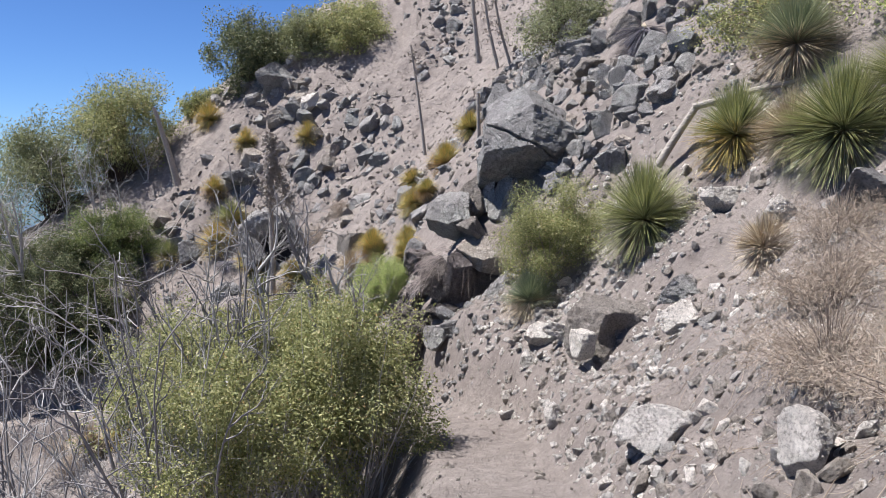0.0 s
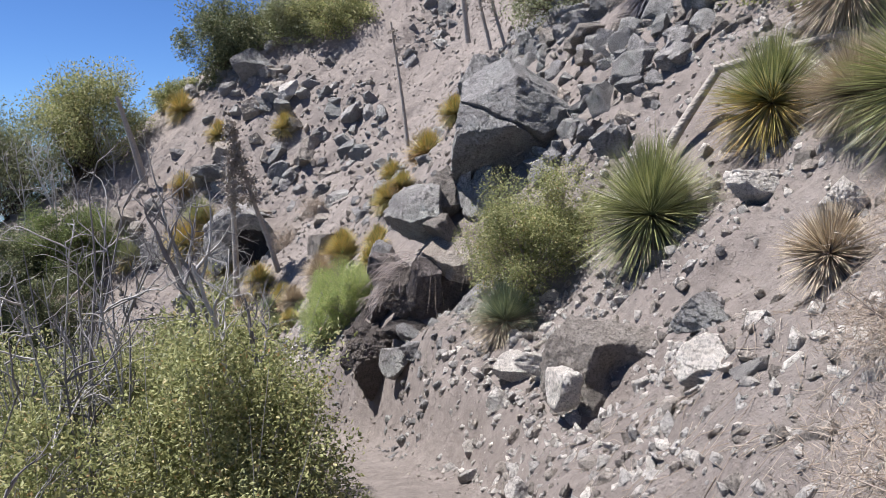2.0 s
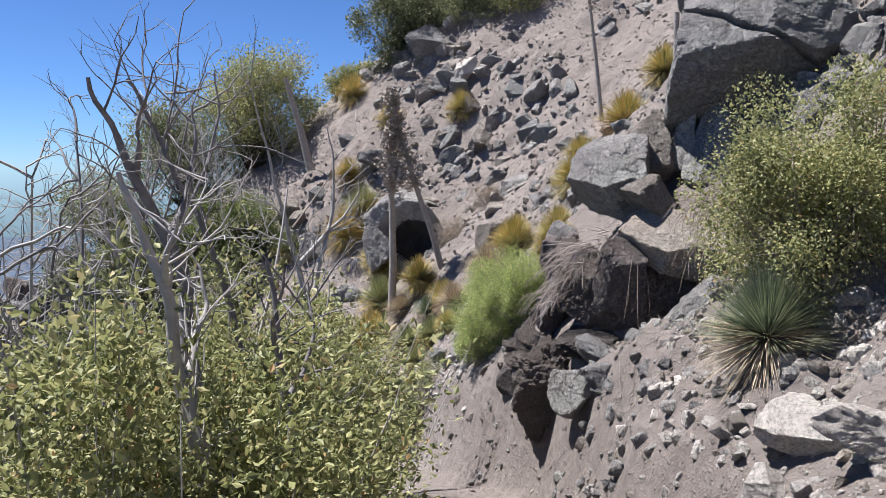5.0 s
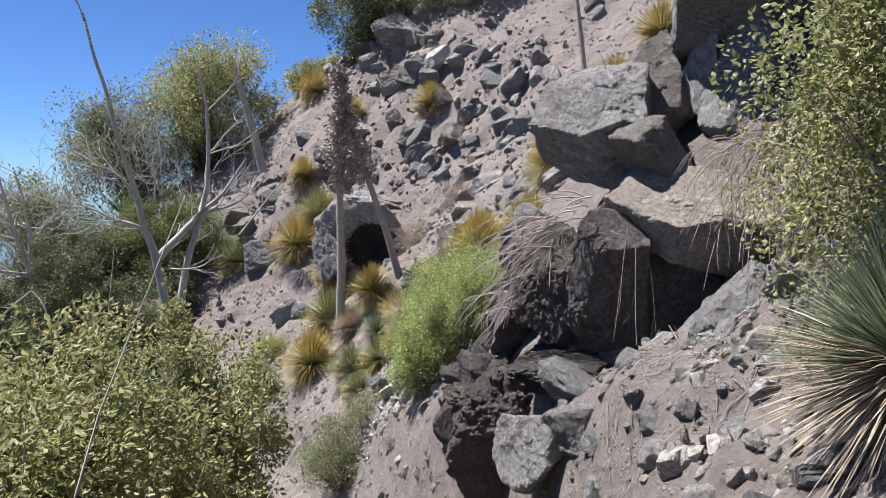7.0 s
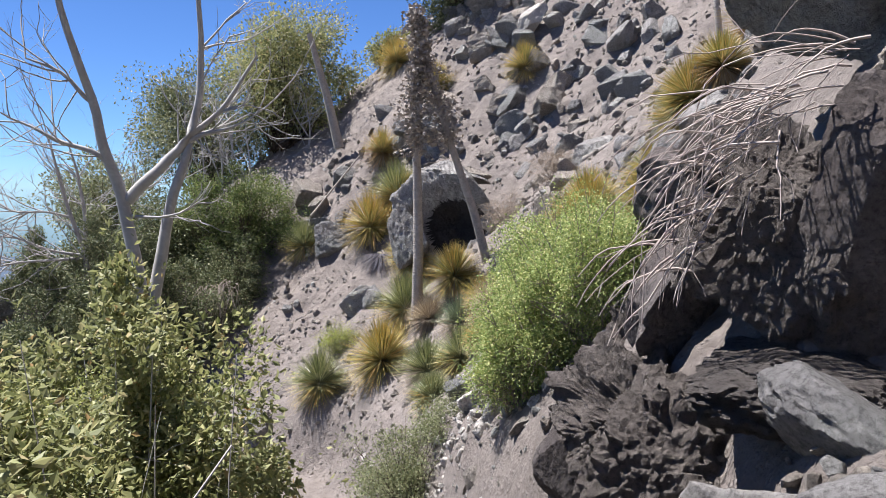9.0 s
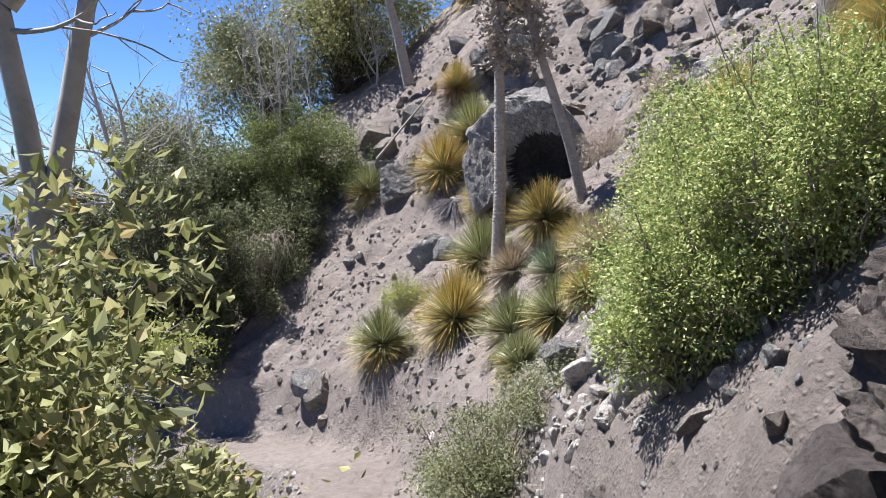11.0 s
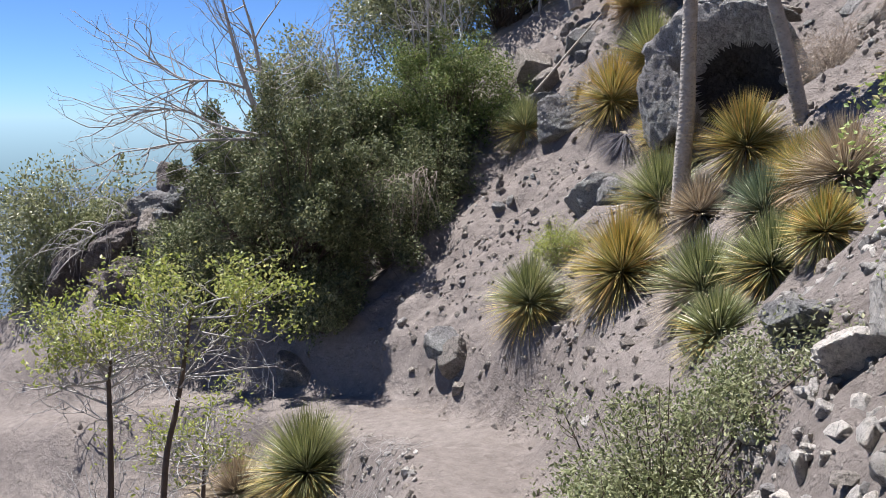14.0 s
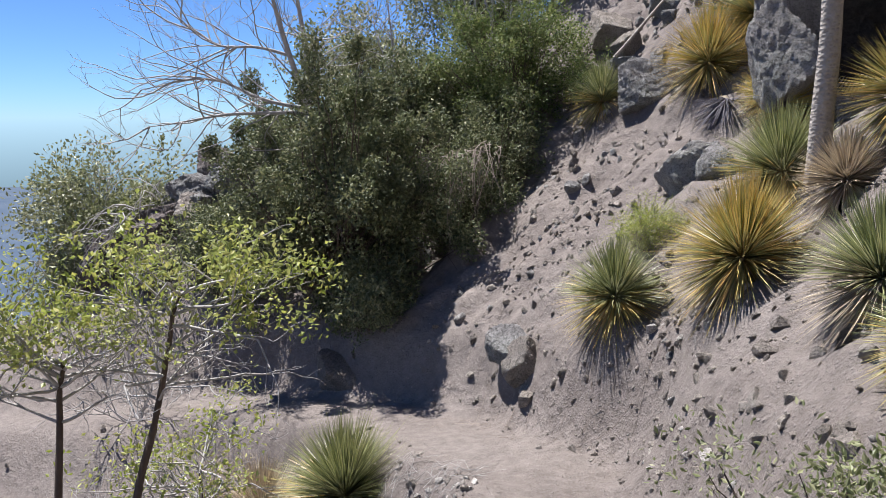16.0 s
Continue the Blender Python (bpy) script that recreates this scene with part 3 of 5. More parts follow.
boulder(0.45, 13.8, (0.26, 0.3, 0.3), 70, TAN, "brown round boulder wedged behind the outcrop", 44, z=0.78, cuts=8)
boulder(0.78, 13.75, (0.16, 0.2, 0.42), 10, GREY, "upright pale slab in the outcrop", 45, z=0.82, cuts=6, tilt=(0, 8))
boulder(1.05, 13.6, (0.3, 0.35, 0.35), 40, GREY, "grey block of the outcrop", 46, z=0.72, cuts=9)
boulder(0.74, 12.98, (0.5, 0.44, 0.36), 8, TAN, "pale tan boulder on top of the outcrop", 47, z=-0.08, level=6, cuts=5, planes=((-0.28, -0.68, 0.68, 0.46), (0, -0.9, -0.45, 0.78), (0.3, -0.6, 0.7, 0.5)))
boulder(0.5, 13.2, (0.3, 0.26, 0.2), 30, TAN, "pale tan boulder capping the outcrop", 48, z=0.24, cuts=9)
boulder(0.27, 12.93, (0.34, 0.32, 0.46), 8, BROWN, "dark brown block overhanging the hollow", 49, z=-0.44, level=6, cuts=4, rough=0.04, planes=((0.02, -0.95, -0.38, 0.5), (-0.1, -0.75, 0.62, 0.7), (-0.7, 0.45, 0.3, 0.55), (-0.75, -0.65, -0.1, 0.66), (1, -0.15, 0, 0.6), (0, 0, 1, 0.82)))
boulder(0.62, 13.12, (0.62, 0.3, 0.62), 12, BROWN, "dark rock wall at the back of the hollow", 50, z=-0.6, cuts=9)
boulder(0.9, 12.55, (0.38, 0.2, 0.33), -22, GREY, "grey slab leaning under the outcrop", 51, z=-0.72, level=6, cuts=7, tilt=(0, 28))
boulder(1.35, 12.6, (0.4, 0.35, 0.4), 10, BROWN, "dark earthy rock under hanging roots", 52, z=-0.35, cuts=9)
boulder(-0.04, 13.12, (0.26, 0.3, 0.46), 25, CRUST, "crumbling earthy rock draped with dry roots", 53, z=-0.52, level=6, cuts=8, rough=0.12)
boulder(-0.38, 13.6, (0.3, 0.35, 0.35), 50, BROWN, "dark block beside the hollow", 54, z=-0.82, cuts=9)
boulder(-0.36, 13.0, (0.34, 0.36, 0.42), 30, CRUST, "dark crusted ledge rock beside the trail", 55, z=-1.46, level=6, cuts=8, rough=0.16, planes=((0, -0.2, 1, 0.75), (-0.2, -0.9, -0.35, 0.62)))
boulder(-0.1, 12.76, (0.27, 0.26, 0.11), 10, CRUST, "dark crusted slab jutting over the trail bank", 77, z=-1.0, level=6, cuts=6, rough=0.13)
boulder(0.17, 12.42, (0.25, 0.17, 0.13), -25, GREY, "angular grey slab at the foot of the outcrop", 56, z=-1.06, cuts=5, tilt=(-15, 25), planes=((0, 0, 1, 0.6),))
boulder(-0.08, 12.2, (0.2, 0.18, 0.2), 35, GREY, "angular grey block at the foot of the outcrop", 57, z=-1.3, cuts=7)
boulder(0.2, 12.05, (0.24, 0.2, 0.16), 15, GREY, "angular grey block at the foot of the outcrop", 58, z=-1.22, cuts=6)
boulder(0.55, 12.15, (0.3, 0.25, 0.2), 60, GREY, "grey slab bedded in the trail bank", 59, z=-0.98, cuts=6)
boulder(0.6, 11.6, (0.28, 0.26, 0.2), 45, TAN, "dusty block bedded in the trail bank", 60, z=-1.2, cuts=7)
boulder(-0.5, 15.1, (0.2, 0.16, 0.3), 10, GREY, "upright pale slab above the trail", 61, z=-0.42, cuts=5)
boulder(-0.35, 14.7, (0.4, 0.35, 0.3), 60, BROWN, "dark rock above the trail", 62, z=-0.5, cuts=9)
# the hollow's faces get a near-black colour that stands in for shade
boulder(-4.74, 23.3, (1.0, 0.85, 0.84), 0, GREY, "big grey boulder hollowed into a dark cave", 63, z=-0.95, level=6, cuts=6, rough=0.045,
        dents=(((-0.05, -0.97, -0.28), 1.1, 0.93),), inner=CAVE_SHADE)
boulder(-4.72, 23.15, (0.46, 0.4, 0.09), 15, GREY, "flat grey slab layered on the cave boulder", 150, z=-0.22, cuts=6, tilt=(-4, 12))
boulder(-4.85, 23.4, (0.5, 0.44, 0.1), 30, TAN, "dusty slab capping the cave boulder", 152, z=-0.12, cuts=6, tilt=(-4, 8))
boulder(-3.98, 22.95, (0.24, 0.24, 0.2), 30, GREY, "grey rock at the side of the cave", 153, z=-1.05, cuts=7)
boulder(-5.55, 22.75, (0.36, 0.38, 0.62), 40, GREY, "pale grey rock beside the hollow", 64, z=-1.35)
boulder(-6.35, 22.6, (0.42, 0.36, 0.42), 25, GREY, "grey rock with a pale split face", 65, z=-2.45, cuts=6)
boulder(-5.95, 22.5, (0.26, 0.26, 0.3), 75, GREY, "grey rock beside a split one", 66, z=-2.45, cuts=7)
boulder(-7.75, 24.3, (0.42, 0.4, 0.4), 0, GREY, "rounded grey rock by a yucca", 67, z=-1.55)
boulder(-7.35, 20.95, (0.24, 0.2, 0.22), 30, GREY, "grey rock at the foot of the bank", 68, z=-4.1, cuts=6)
boulder(-7.1, 20.75, (0.2, 0.14, 0.24), -20, TAN, "pale wedge of rock at the foot of the bank", 69, z=-4.2, cuts=5, tilt=(0, 40))
boulder(-6.85, 20.75, (0.2, 0.16, 0.14), 10, TAN, "dusty rock at the foot of the bank", 70, z=-4.4, cuts=7)
boulder(-10.2, 21.1, (0.42, 0.4, 0.34), 0, TAN, "smooth boulder in the oak's shade", 71, z=-5.05)
boulder(-1.72, 15.45, (0.17, 0.16, 0.3), 10, PALE, "pale white rock at the foot of the bush", 72, z=-2.0, cuts=7)
boulder(-1.5, 15.1, (0.14, 0.12, 0.14), 50, PALE, "pale rock beside the trail", 73, cuts=8)
boulder(-2.15, 16.3, (0.13, 0.11, 0.1), 20, PALE, "pale grey rock in the bank", 74, cuts=7)
boulder(-2.5, 16.9, (0.13, 0.12, 0.1), 70, GREY, "grey rock in the bank", 75, cuts=7)
boulder(-1.95, 16.1, (0.16, 0.14, 0.22), 0, PALE, "pale upright rock in the bank", 76, cuts=6)
boulder(-0.5, 14.02, (0.24, 0.27, 0.22), 20, BROWN, "dark block with a dusty top above the crusted ledge", 140, z=-1.02, level=6, cuts=4, rough=0.03, planes=((-0.2, -0.2, 0.95, 0.62), (-0.9, -0.4, -0.2, 0.62), (0.2, -0.95, -0.3, 0.58)))
boulder(-0.5, 13.45, (0.3, 0.42, 0.3), 35, CRUST, "crumbling earthy ledge over the trail", 155, z=-1.4, level=6, cuts=9, rough=0.18)
boulder(-0.72, 14.05, (0.27, 0.32, 0.26), 65, CRUST, "crumbling earthy ledge over the trail", 156, z=-1.48, level=6, cuts=9, rough=0.18)
boulder(-0.42, 14.3, (0.3, 0.3, 0.3), 15, CRUST, "crumbling earthy rock behind the dark block", 157, z=-1.3, level=6, cuts=9, rough=0.18)
boulder(-0.62, 14.1, (0.34, 0.42, 0.34), 55, CRUST, "crusted brown ledge of the trail bank", 141, z=-1.5, level=6, cuts=9, rough=0.15)
boulder(-0.8, 13.72, (0.2, 0.22, 0.24), 15, BROWN, "dark square block in the crusted ledge", 142, z=-1.68, level=6, cuts=4, rough=0.03, planes=((-0.6, -0.8, 0, 0.55), (0, 0, 1, 0.62)))
boulder(-0.95, 14.25, (0.2, 0.22, 0.2), 75, CRUST, "crusted brown rock at the foot of the ledge", 143, z=-1.75, cuts=9, rough=0.13)
boulder(-1.45, 15.05, (0.12, 0.12, 0.2), 0, PALE, "white rock under the green bush", 144, cuts=7)
# on the bank by the first stretch of the trail
boulder(1.88, 8.45, (0.45, 0.42, 0.44), 0, TAN, "undercut dusty tan block jutting from the bank", 80, z=-0.4, level=6, cuts=4, rough=0.05,
        planes=((-0.7, -0.6, 0.15, 0.62), (0.05, -0.3, 1, 0.62), (0.1, -1, 0.1, 0.74)), dents=(((0.12, -0.98, 0.04), 1.08, 0.8),))
boulder(1.45, 8.16, (0.13, 0.12, 0.17), -20, PALE, "white-faced stone at the end of the undercut block", 81, z=-0.42, cuts=4, planes=((-0.8, -0.6, 0.1, 0.6), (0, 0, 1, 0.6)))
boulder(2.2, 7.0, (0.22, 0.18, 0.15), 30, PALE, "pale stone on the bank", 82, cuts=7)
boulder(2.4, 7.9, (0.26, 0.2, 0.15), 15, GREY, "greenish grey stone set in the bank", 83, cuts=6)
boulder(1.5, 5.3, (0.25, 0.18, 0.17), -15, PALE, "white quartz-faced boulder beside the trail", 84, cuts=6)
boulder(1.75, 3.75, (0.15, 0.13, 0.17), 25, PALE, "white weathered boulder in dry grass", 85, cuts=7)
boulder(1.1, 7.5, (0.13, 0.1, 0.1), 0, PALE, "pale stone above the trail", 86, cuts=7)
boulder(1.5, 9.3, (0.3, 0.22, 0.15), 30, PALE, "pale stone shelf on the bank", 87, cuts=6)
boulder(3.45, 6.35, (0.3, 0.25, 0.28), 0, GREY, "dark grey rock on the upper bank", 88, cuts=7)
boulder(3.35, 6.85, (0.18, 0.15, 0.16), 60, GREY, "grey rock on the upper bank", 89, cuts=7)
boulder(3.2, 9.1, (0.26, 0.2, 0.16), 20, PALE, "pale rock on the upper bank", 90, cuts=7)
boulder(3.35, 7.95, (0.16, 0.12, 0.16), 20, PALE, "white stone on the upper bank", 91, cuts=7)
boulder(1.24, 9.68, (0.2, 0.17, 0.15), 40, PALE, "pale boulder at the foot of the bank", 92, cuts=8)
boulder(1.05, 9.55, (0.13, 0.12, 0.1), 10, PALE, "pale stone at the foot of the bank", 93, cuts=8)
# high on the slope
boulder(-5.9, 28.8, (0.75, 0.7, 0.62), 0, GREY, "large grey boulder on the skyline", 100, z=4.2)
boulder(-5.1, 27.6, (0.55, 0.4, 0.4), 30, GREY, "grey boulder high on the scree", 101)
boulder(-4.6, 27.4, (0.35, 0.3, 0.6), 0, PALE, "pale upright slab high on the scree", 102, tilt=(0, 35))
boulder(-6.4, 26.0, (0.6, 0.5, 0.5), 0, GREY, "grey boulder on the scree", 103)
for seed, (x, y, r, h) in enumerate(((-14.7, 21.9, 0.75, 0.6), (-15.4, 21.6, 0.8, 0.7), (-15.1, 22.6, 0.8, 0.75), (-16.0, 21.9, 0.7, 0.6), (-15.6, 20.7, 0.8, 0.8), (-14.4, 20.9, 0.7, 0.6), (-16.4, 21.0, 0.8, 0.7), (-13.9, 22.6, 0.6, 0.5))):
    boulder(x, y, (r * 0.72, r * 0.66, h * 0.75), 40 * seed, BROWN if seed % 3 else GREY, "dark jagged rock of the spur's outcrop", 110 + seed, rough=0.09, sink=0.6)
for seed, (x, y, r) in enumerate(((-14.9, 21.9, 0.5), (-15.0, 21.3, 0.45), (-14.5, 21.6, 0.4), (-14.4, 22.2, 0.45), (-14.3, 20.9, 0.45), (-15.3, 21.0, 0.4), (-13.8, 21.4, 0.4))):
    boulder(x, y, (r, r * 0.85, r * 0.8), 55 * seed, (GREY, BROWN, TAN)[seed % 3], "dark jagged rock of the spur's outcrop", 130 + seed, rough=0.09, sink=0.25)

rng = np.random.default_rng(77)
for cx, cy, spread, n in ((-4.6, 26.2, 0.9, 8), (-3.6, 25.3, 0.7, 5), (-6.3, 26.5, 0.8, 4), (-5.4, 28.5, 1.0, 5), (-2.2, 22.3, 0.9, 4), (-8.9, 25.4, 0.6, 3), (2.6, 15.0, 0.9, 6), (2.9, 17.0, 1.2, 7)):
    for k in range(n):
        r = rng.uniform(0.28, 0.6)
        boulder(cx + rng.normal(0, spread * 0.7), cy + rng.normal(0, spread * 0.7), (r, r * rng.uniform(0.6, 0.9), r * rng.uniform(0.55, 0.95)), rng.uniform(0, 360), (TAN, GREY, TAN)[k % 3],
                "grey blocky rock bedded in the slope", 700 + int(rng.integers(0, 10 ** 5)), level=5, cuts=6, sink=0.52, rough=0.04, blocky=True, tilt=(rng.uniform(-25, 25), rng.uniform(-25, 25)))

# ---- yuccas ----
for seed, (x, y, size, kind) in enumerate((
        (2.48, 9.78, 0.7, "fresh"), (1.18, 10.62, 0.42, "blue"), (3.61, 9.93, 0.62, "mixed"), (4.0, 8.04, 0.7, "fresh"),
        (3.78, 8.7, 0.46, "straw"), (4.5, 10.4, 0.7, "blue"), (4.57, 7.82, 0.64, "fresh"), (2.85, 7.02, 0.3, "straw"),
        (3.52, 14.3, 0.58, "dead"))):
    yucca(x, y, size * 1.12, kind, 200 + seed, up=0.4, single=seed < 7)
for seed, (x, y, size, kind) in enumerate((
        (-8.4, 28.95, 0.7, "gold"), (-6.7, 27.34, 0.54, "gold"), (-4.46, 26.57, 0.55, "gold"), (0.08, 19.06, 0.55, "orange"),
        (-0.63, 18.04, 0.42, "gold"), (-1.63, 18.41, 0.5, "orange"), (-0.71, 16.06, 0.34, "gold"), (0.65, 19.23, 0.45, "gold"),
        (-7.41, 25.9, 0.55, "orange"), (-6.48, 24.91, 0.55, "gold"), (-2.16, 18.74, 0.5, "straw"), (-0.8, 20.92, 0.4, "gold"),
        (1.05, 22.4, 0.55, "dead"))):
    yucca(x, y, size * 1.05, kind, 230 + seed, up=0.3)
for seed, (x, y, size, kind) in enumerate((
        (-6.06, 20.68, 0.42, "mixed"), (-4.75, 20.1, 0.47, "gold"), (-3.6, 18.9, 0.34, "faded"), (-3.15, 17.9, 0.23, "green"),
        (-3.05, 18.5, 0.29, "mixed"), (-6.65, 24.96, 0.6, "mixed"), (-6.92, 24.28, 0.56, "gold"), (-8.48, 24.42, 0.45, "green"),
        (-5.9, 23.42, 0.28, "gold"), (-6.4, 23.62, 0.36, "dead"), (-7.75, 19.0, 0.56, "mixed"), (-8.6, 18.7, 0.45, "straw"))):
    yucca(x, y, size * 1.34, kind, 260 + seed, up=0.25, single=size > 0.47 and y < 21)
for seed, (x, y, size, kind) in enumerate((
        (-3.96, 20.85, 0.42, "gold"), (-3.2, 19.8, 0.3, "orange"), (-5.0, 21.5, 0.5, "green"), (-4.26, 20.63, 0.32, "straw"), (-5.5, 22.93, 0.4, "gold"),
        (-2.75, 18.85, 0.32, "straw"), (-3.35, 19.35, 0.3, "blue"), (-3.0, 19.2, 0.26, "orange"), (-2.7, 18.2, 0.22, "gold"), (-1.58, 18.33, 0.32, "orange"), (-0.77, 18.5, 0.3, "gold"), (-0.75, 16.82, 0.28, "gold"), (-0.79, 15.86, 0.22, "gold"),
        (-0.36, 17.85, 0.28, "orange"), (-1.7, 19.05, 0.3, "orange"))):
    yucca(x, y, size * 1.25, kind, 290 + seed, up=0.4)

# ---- living shrubs ----
SCRUB_LABEL = "leafy green scrub oak beside the trail"
for seed, (x, y, r, rz, top, n) in enumerate((
        (-0.95, 7.7, 0.82, 1.0, 0.05, 30000), (-1.9, 6.9, 0.9, 0.8, -0.25, 17000), (-1.5, 9.1, 0.95, 1.0, 0.0, 28000), (-2.7, 8.3, 0.9, 0.9, -0.15, 14000),
        (-2.15, 10.6, 0.9, 0.95, -0.4, 32000), (-2.75, 12.0, 0.82, 0.85, -0.95, 38000), (-3.5, 10.9, 0.9, 0.9, -0.8, 12000), (-3.8, 13.0, 0.8, 0.8, -1.3, 14000), (-2.5, 12.75, 0.6, 0.8, -0.95, 28000))):
    shrub("scrub_oak", x, y, (r, r, rz), int(n * 1.5), 0.036, SCRUB, SCRUB_LABEL, 300 + seed, BARE, top=top, slim=0.52, ragged=0.55, sprigs=130, soft=0.75, group="scrub oaks along the trail")
shrub("bush", 1.48, 11.05, (0.78, 0.68, 0.8), 46000, 0.026, SCRUB, "olive-green bush on the bank above the outcrop", 320, TWIG, top=1.1, slim=0.6, bare=0)
shrub("bush", -1.42, 16.05, (0.7, 0.62, 0.75), 62000, 0.019, BRIGHT, "fresh green bush on the bank by the trail", 321, TWIG, top=-0.75, slim=0.62)
shrub("low_shrub", -2.9, 16.6, (0.68, 0.62, 0.48), 20000, 0.026, OLIVE, "low olive shrub at the edge of the trail", 322, BARK, slim=0.42)
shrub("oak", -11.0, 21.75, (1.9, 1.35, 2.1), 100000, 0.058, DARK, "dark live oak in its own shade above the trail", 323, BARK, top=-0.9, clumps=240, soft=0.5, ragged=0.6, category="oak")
shrub("oak", -10.3, 24.7, (1.45, 1.2, 1.25), 42000, 0.05, GREENOAK, "green live oak on the spur", 324, BARK, top=0.05, clumps=130, soft=0.65, ragged=0.5, category="oak")
shrub("bush", -17.0, 21.3, (1.7, 1.5, 1.9), 26000, 0.085, OLIVE, "grey-green bush at the end of the spur", 325, BARE, top=-2.4, clumps=120)
shrub("bush", -1.2, 15.4, (0.6, 0.5, 0.6), 40000, 0.018, BRIGHT, "fresh green bush low on the bank", 326, TWIG, slim=0.62)
shrub("bush", -0.98, 14.85, (0.42, 0.4, 0.46), 30000, 0.018, BRIGHT, "fresh green bush at the foot of the bank", 330, TWIG, slim=0.62, sprigs=60)
shrub("bush", -1.25, 15.0, (0.48, 0.4, 0.46), 22000, 0.02, BRIGHT, "fresh green bush low on the bank", 328, TWIG, slim=0.45, sprigs=60)
shrub("bush", -1.42, 14.98, (0.4, 0.34, 0.4), 16000, 0.024, BRIGHT, "fresh green bush low on the bank", 329, TWIG, slim=0.45, sprigs=50)
# added dark bush, deepens the shaded hollow in the bank
shrub("bush", -9.7, 22.8, (0.8, 0.7, 0.85), 15000, 0.045, DARK, "dark oak scrub added to darken the shaded bank", 327, BARK)
for seed, (x, y, rx, rz, top, mat, n) in enumerate((
        (-11.7, 28.8, 2.2, 1.9, 4.3, SCRUB, 36000), (-13.8, 28.2, 2.0, 1.9, 3.0, OLIVE, 28000), (-15.5, 26.5, 1.6, 1.4, 0.6, OLIVE, 12000), (-7.1, 29.9, 1.5, 1.7, 6.7, DARK, 24000), (-5.3, 30.2, 1.5, 1.5, 6.8, OLIVE, 20000), (-3.4, 30.0, 1.6, 1.2, 7.0, SCRUB, 20000),
        (-9.2, 30.6, 0.8, 0.7, 3.9, SCRUB, 6000), (2.6, 17.4, 1.1, 1.0, 5.3, OLIVE, 14000), (4.9, 11.7, 1.2, 1.0, 4.2, SCRUB, 16000), (6.0, 9.6, 1.1, 1.0, 4.6, BRIGHT, 10000))):
    shrub("bush", x, y, (rx, rx, rz), n, 0.052 + 0.034 * (y > 25), mat, "grey-green bush high on the slope", 340 + seed, BARK, top=top, clumps=90)
for seed, (x, y, r, n) in enumerate(((2.75, 5.5, 0.6, 15000), (2.2, 4.4, 0.55, 13000), (2.15, 3.3, 0.5, 11000), (3.1, 6.2, 0.5, 9000), (2.9, 4.4, 0.55, 9000))):
    shrub("dry_shrub", x, y, (r, r, r * 0.46), n, 0.05, DRY, "dried tan and grey buckwheat shrub on the bank", 370 + seed, TWIG, slim=0.06, bare=34, group="dry shrubs on the bank", soft=1.3)
for seed, (x, y, r, mat) in enumerate(((-6.2, 21.5, 0.34, LIME), (-3.6, 22.3, 0.35, DRY), (-3.0, 23.0, 0.4, DRY), (-9.6, 19.0, 0.4, DRY), (-8.9, 18.3, 0.4, DRY), (-7.2, 17.6, 0.35, DRY))):
    shrub("tuft", x, y, (r, r, r * 0.8), 3500, 0.08, mat, "small dry tuft on the slope", 380 + seed, TWIG, slim=0.06, bare=10, clumps=40, soft=1.3)
# added dark bush, stands in for the shade below the green oak
shrub("bush", -9.75, 23.7, (0.85, 0.7, 0.75), 12000, 0.05, DARK, "dark scrub added to fill the shade under the spur's oak", 392, BARK)
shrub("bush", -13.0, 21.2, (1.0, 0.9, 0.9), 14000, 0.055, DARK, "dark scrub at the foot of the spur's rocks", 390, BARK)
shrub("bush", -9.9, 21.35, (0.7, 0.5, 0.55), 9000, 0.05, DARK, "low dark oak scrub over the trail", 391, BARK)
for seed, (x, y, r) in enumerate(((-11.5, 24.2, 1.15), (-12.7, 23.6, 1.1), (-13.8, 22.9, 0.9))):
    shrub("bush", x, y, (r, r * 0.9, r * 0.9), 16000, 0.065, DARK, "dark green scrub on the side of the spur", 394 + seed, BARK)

# ---- dead wood ----


def twiggy(lines, rng, length, radius, each=3, spread=0.8, depth=1, bend=0.18):
    """Side twigs on the given limbs."""
    out = []
    for pts, r0, r1 in lines:
        pts = np.asarray(pts, float)
        for _ in range(each):
            i = int(rng.integers(1, len(pts)))
            d = pts[i] - pts[i - 1]
            d = d / (np.linalg.norm(d) + 1e-9) + rng.normal(0, spread, 3)
            ls, _tips = branching(pts[i], d, length * rng.uniform(0.5, 1.2), radius, rng, depth, 0.5, 2, bend, 0.04, 0.6)
            out += ls
    return out


def smooth(points, rng, wobble=0.015, steps=4):
    p = np.array(points, float)
    t = np.linspace(0, len(p) - 1, (len(p) - 1) * steps + 1)
    out = np.stack([np.interp(t, np.arange(len(p)), p[:, k]) for k in range(3)], -1)
    out[1:-1] += rng.normal(0, wobble, (len(out) - 2, 3))
    for _ in range(2):
        out[1:-1] = (out[:-2] + 2 * out[1:-1] + out[2:]) / 4
    return out


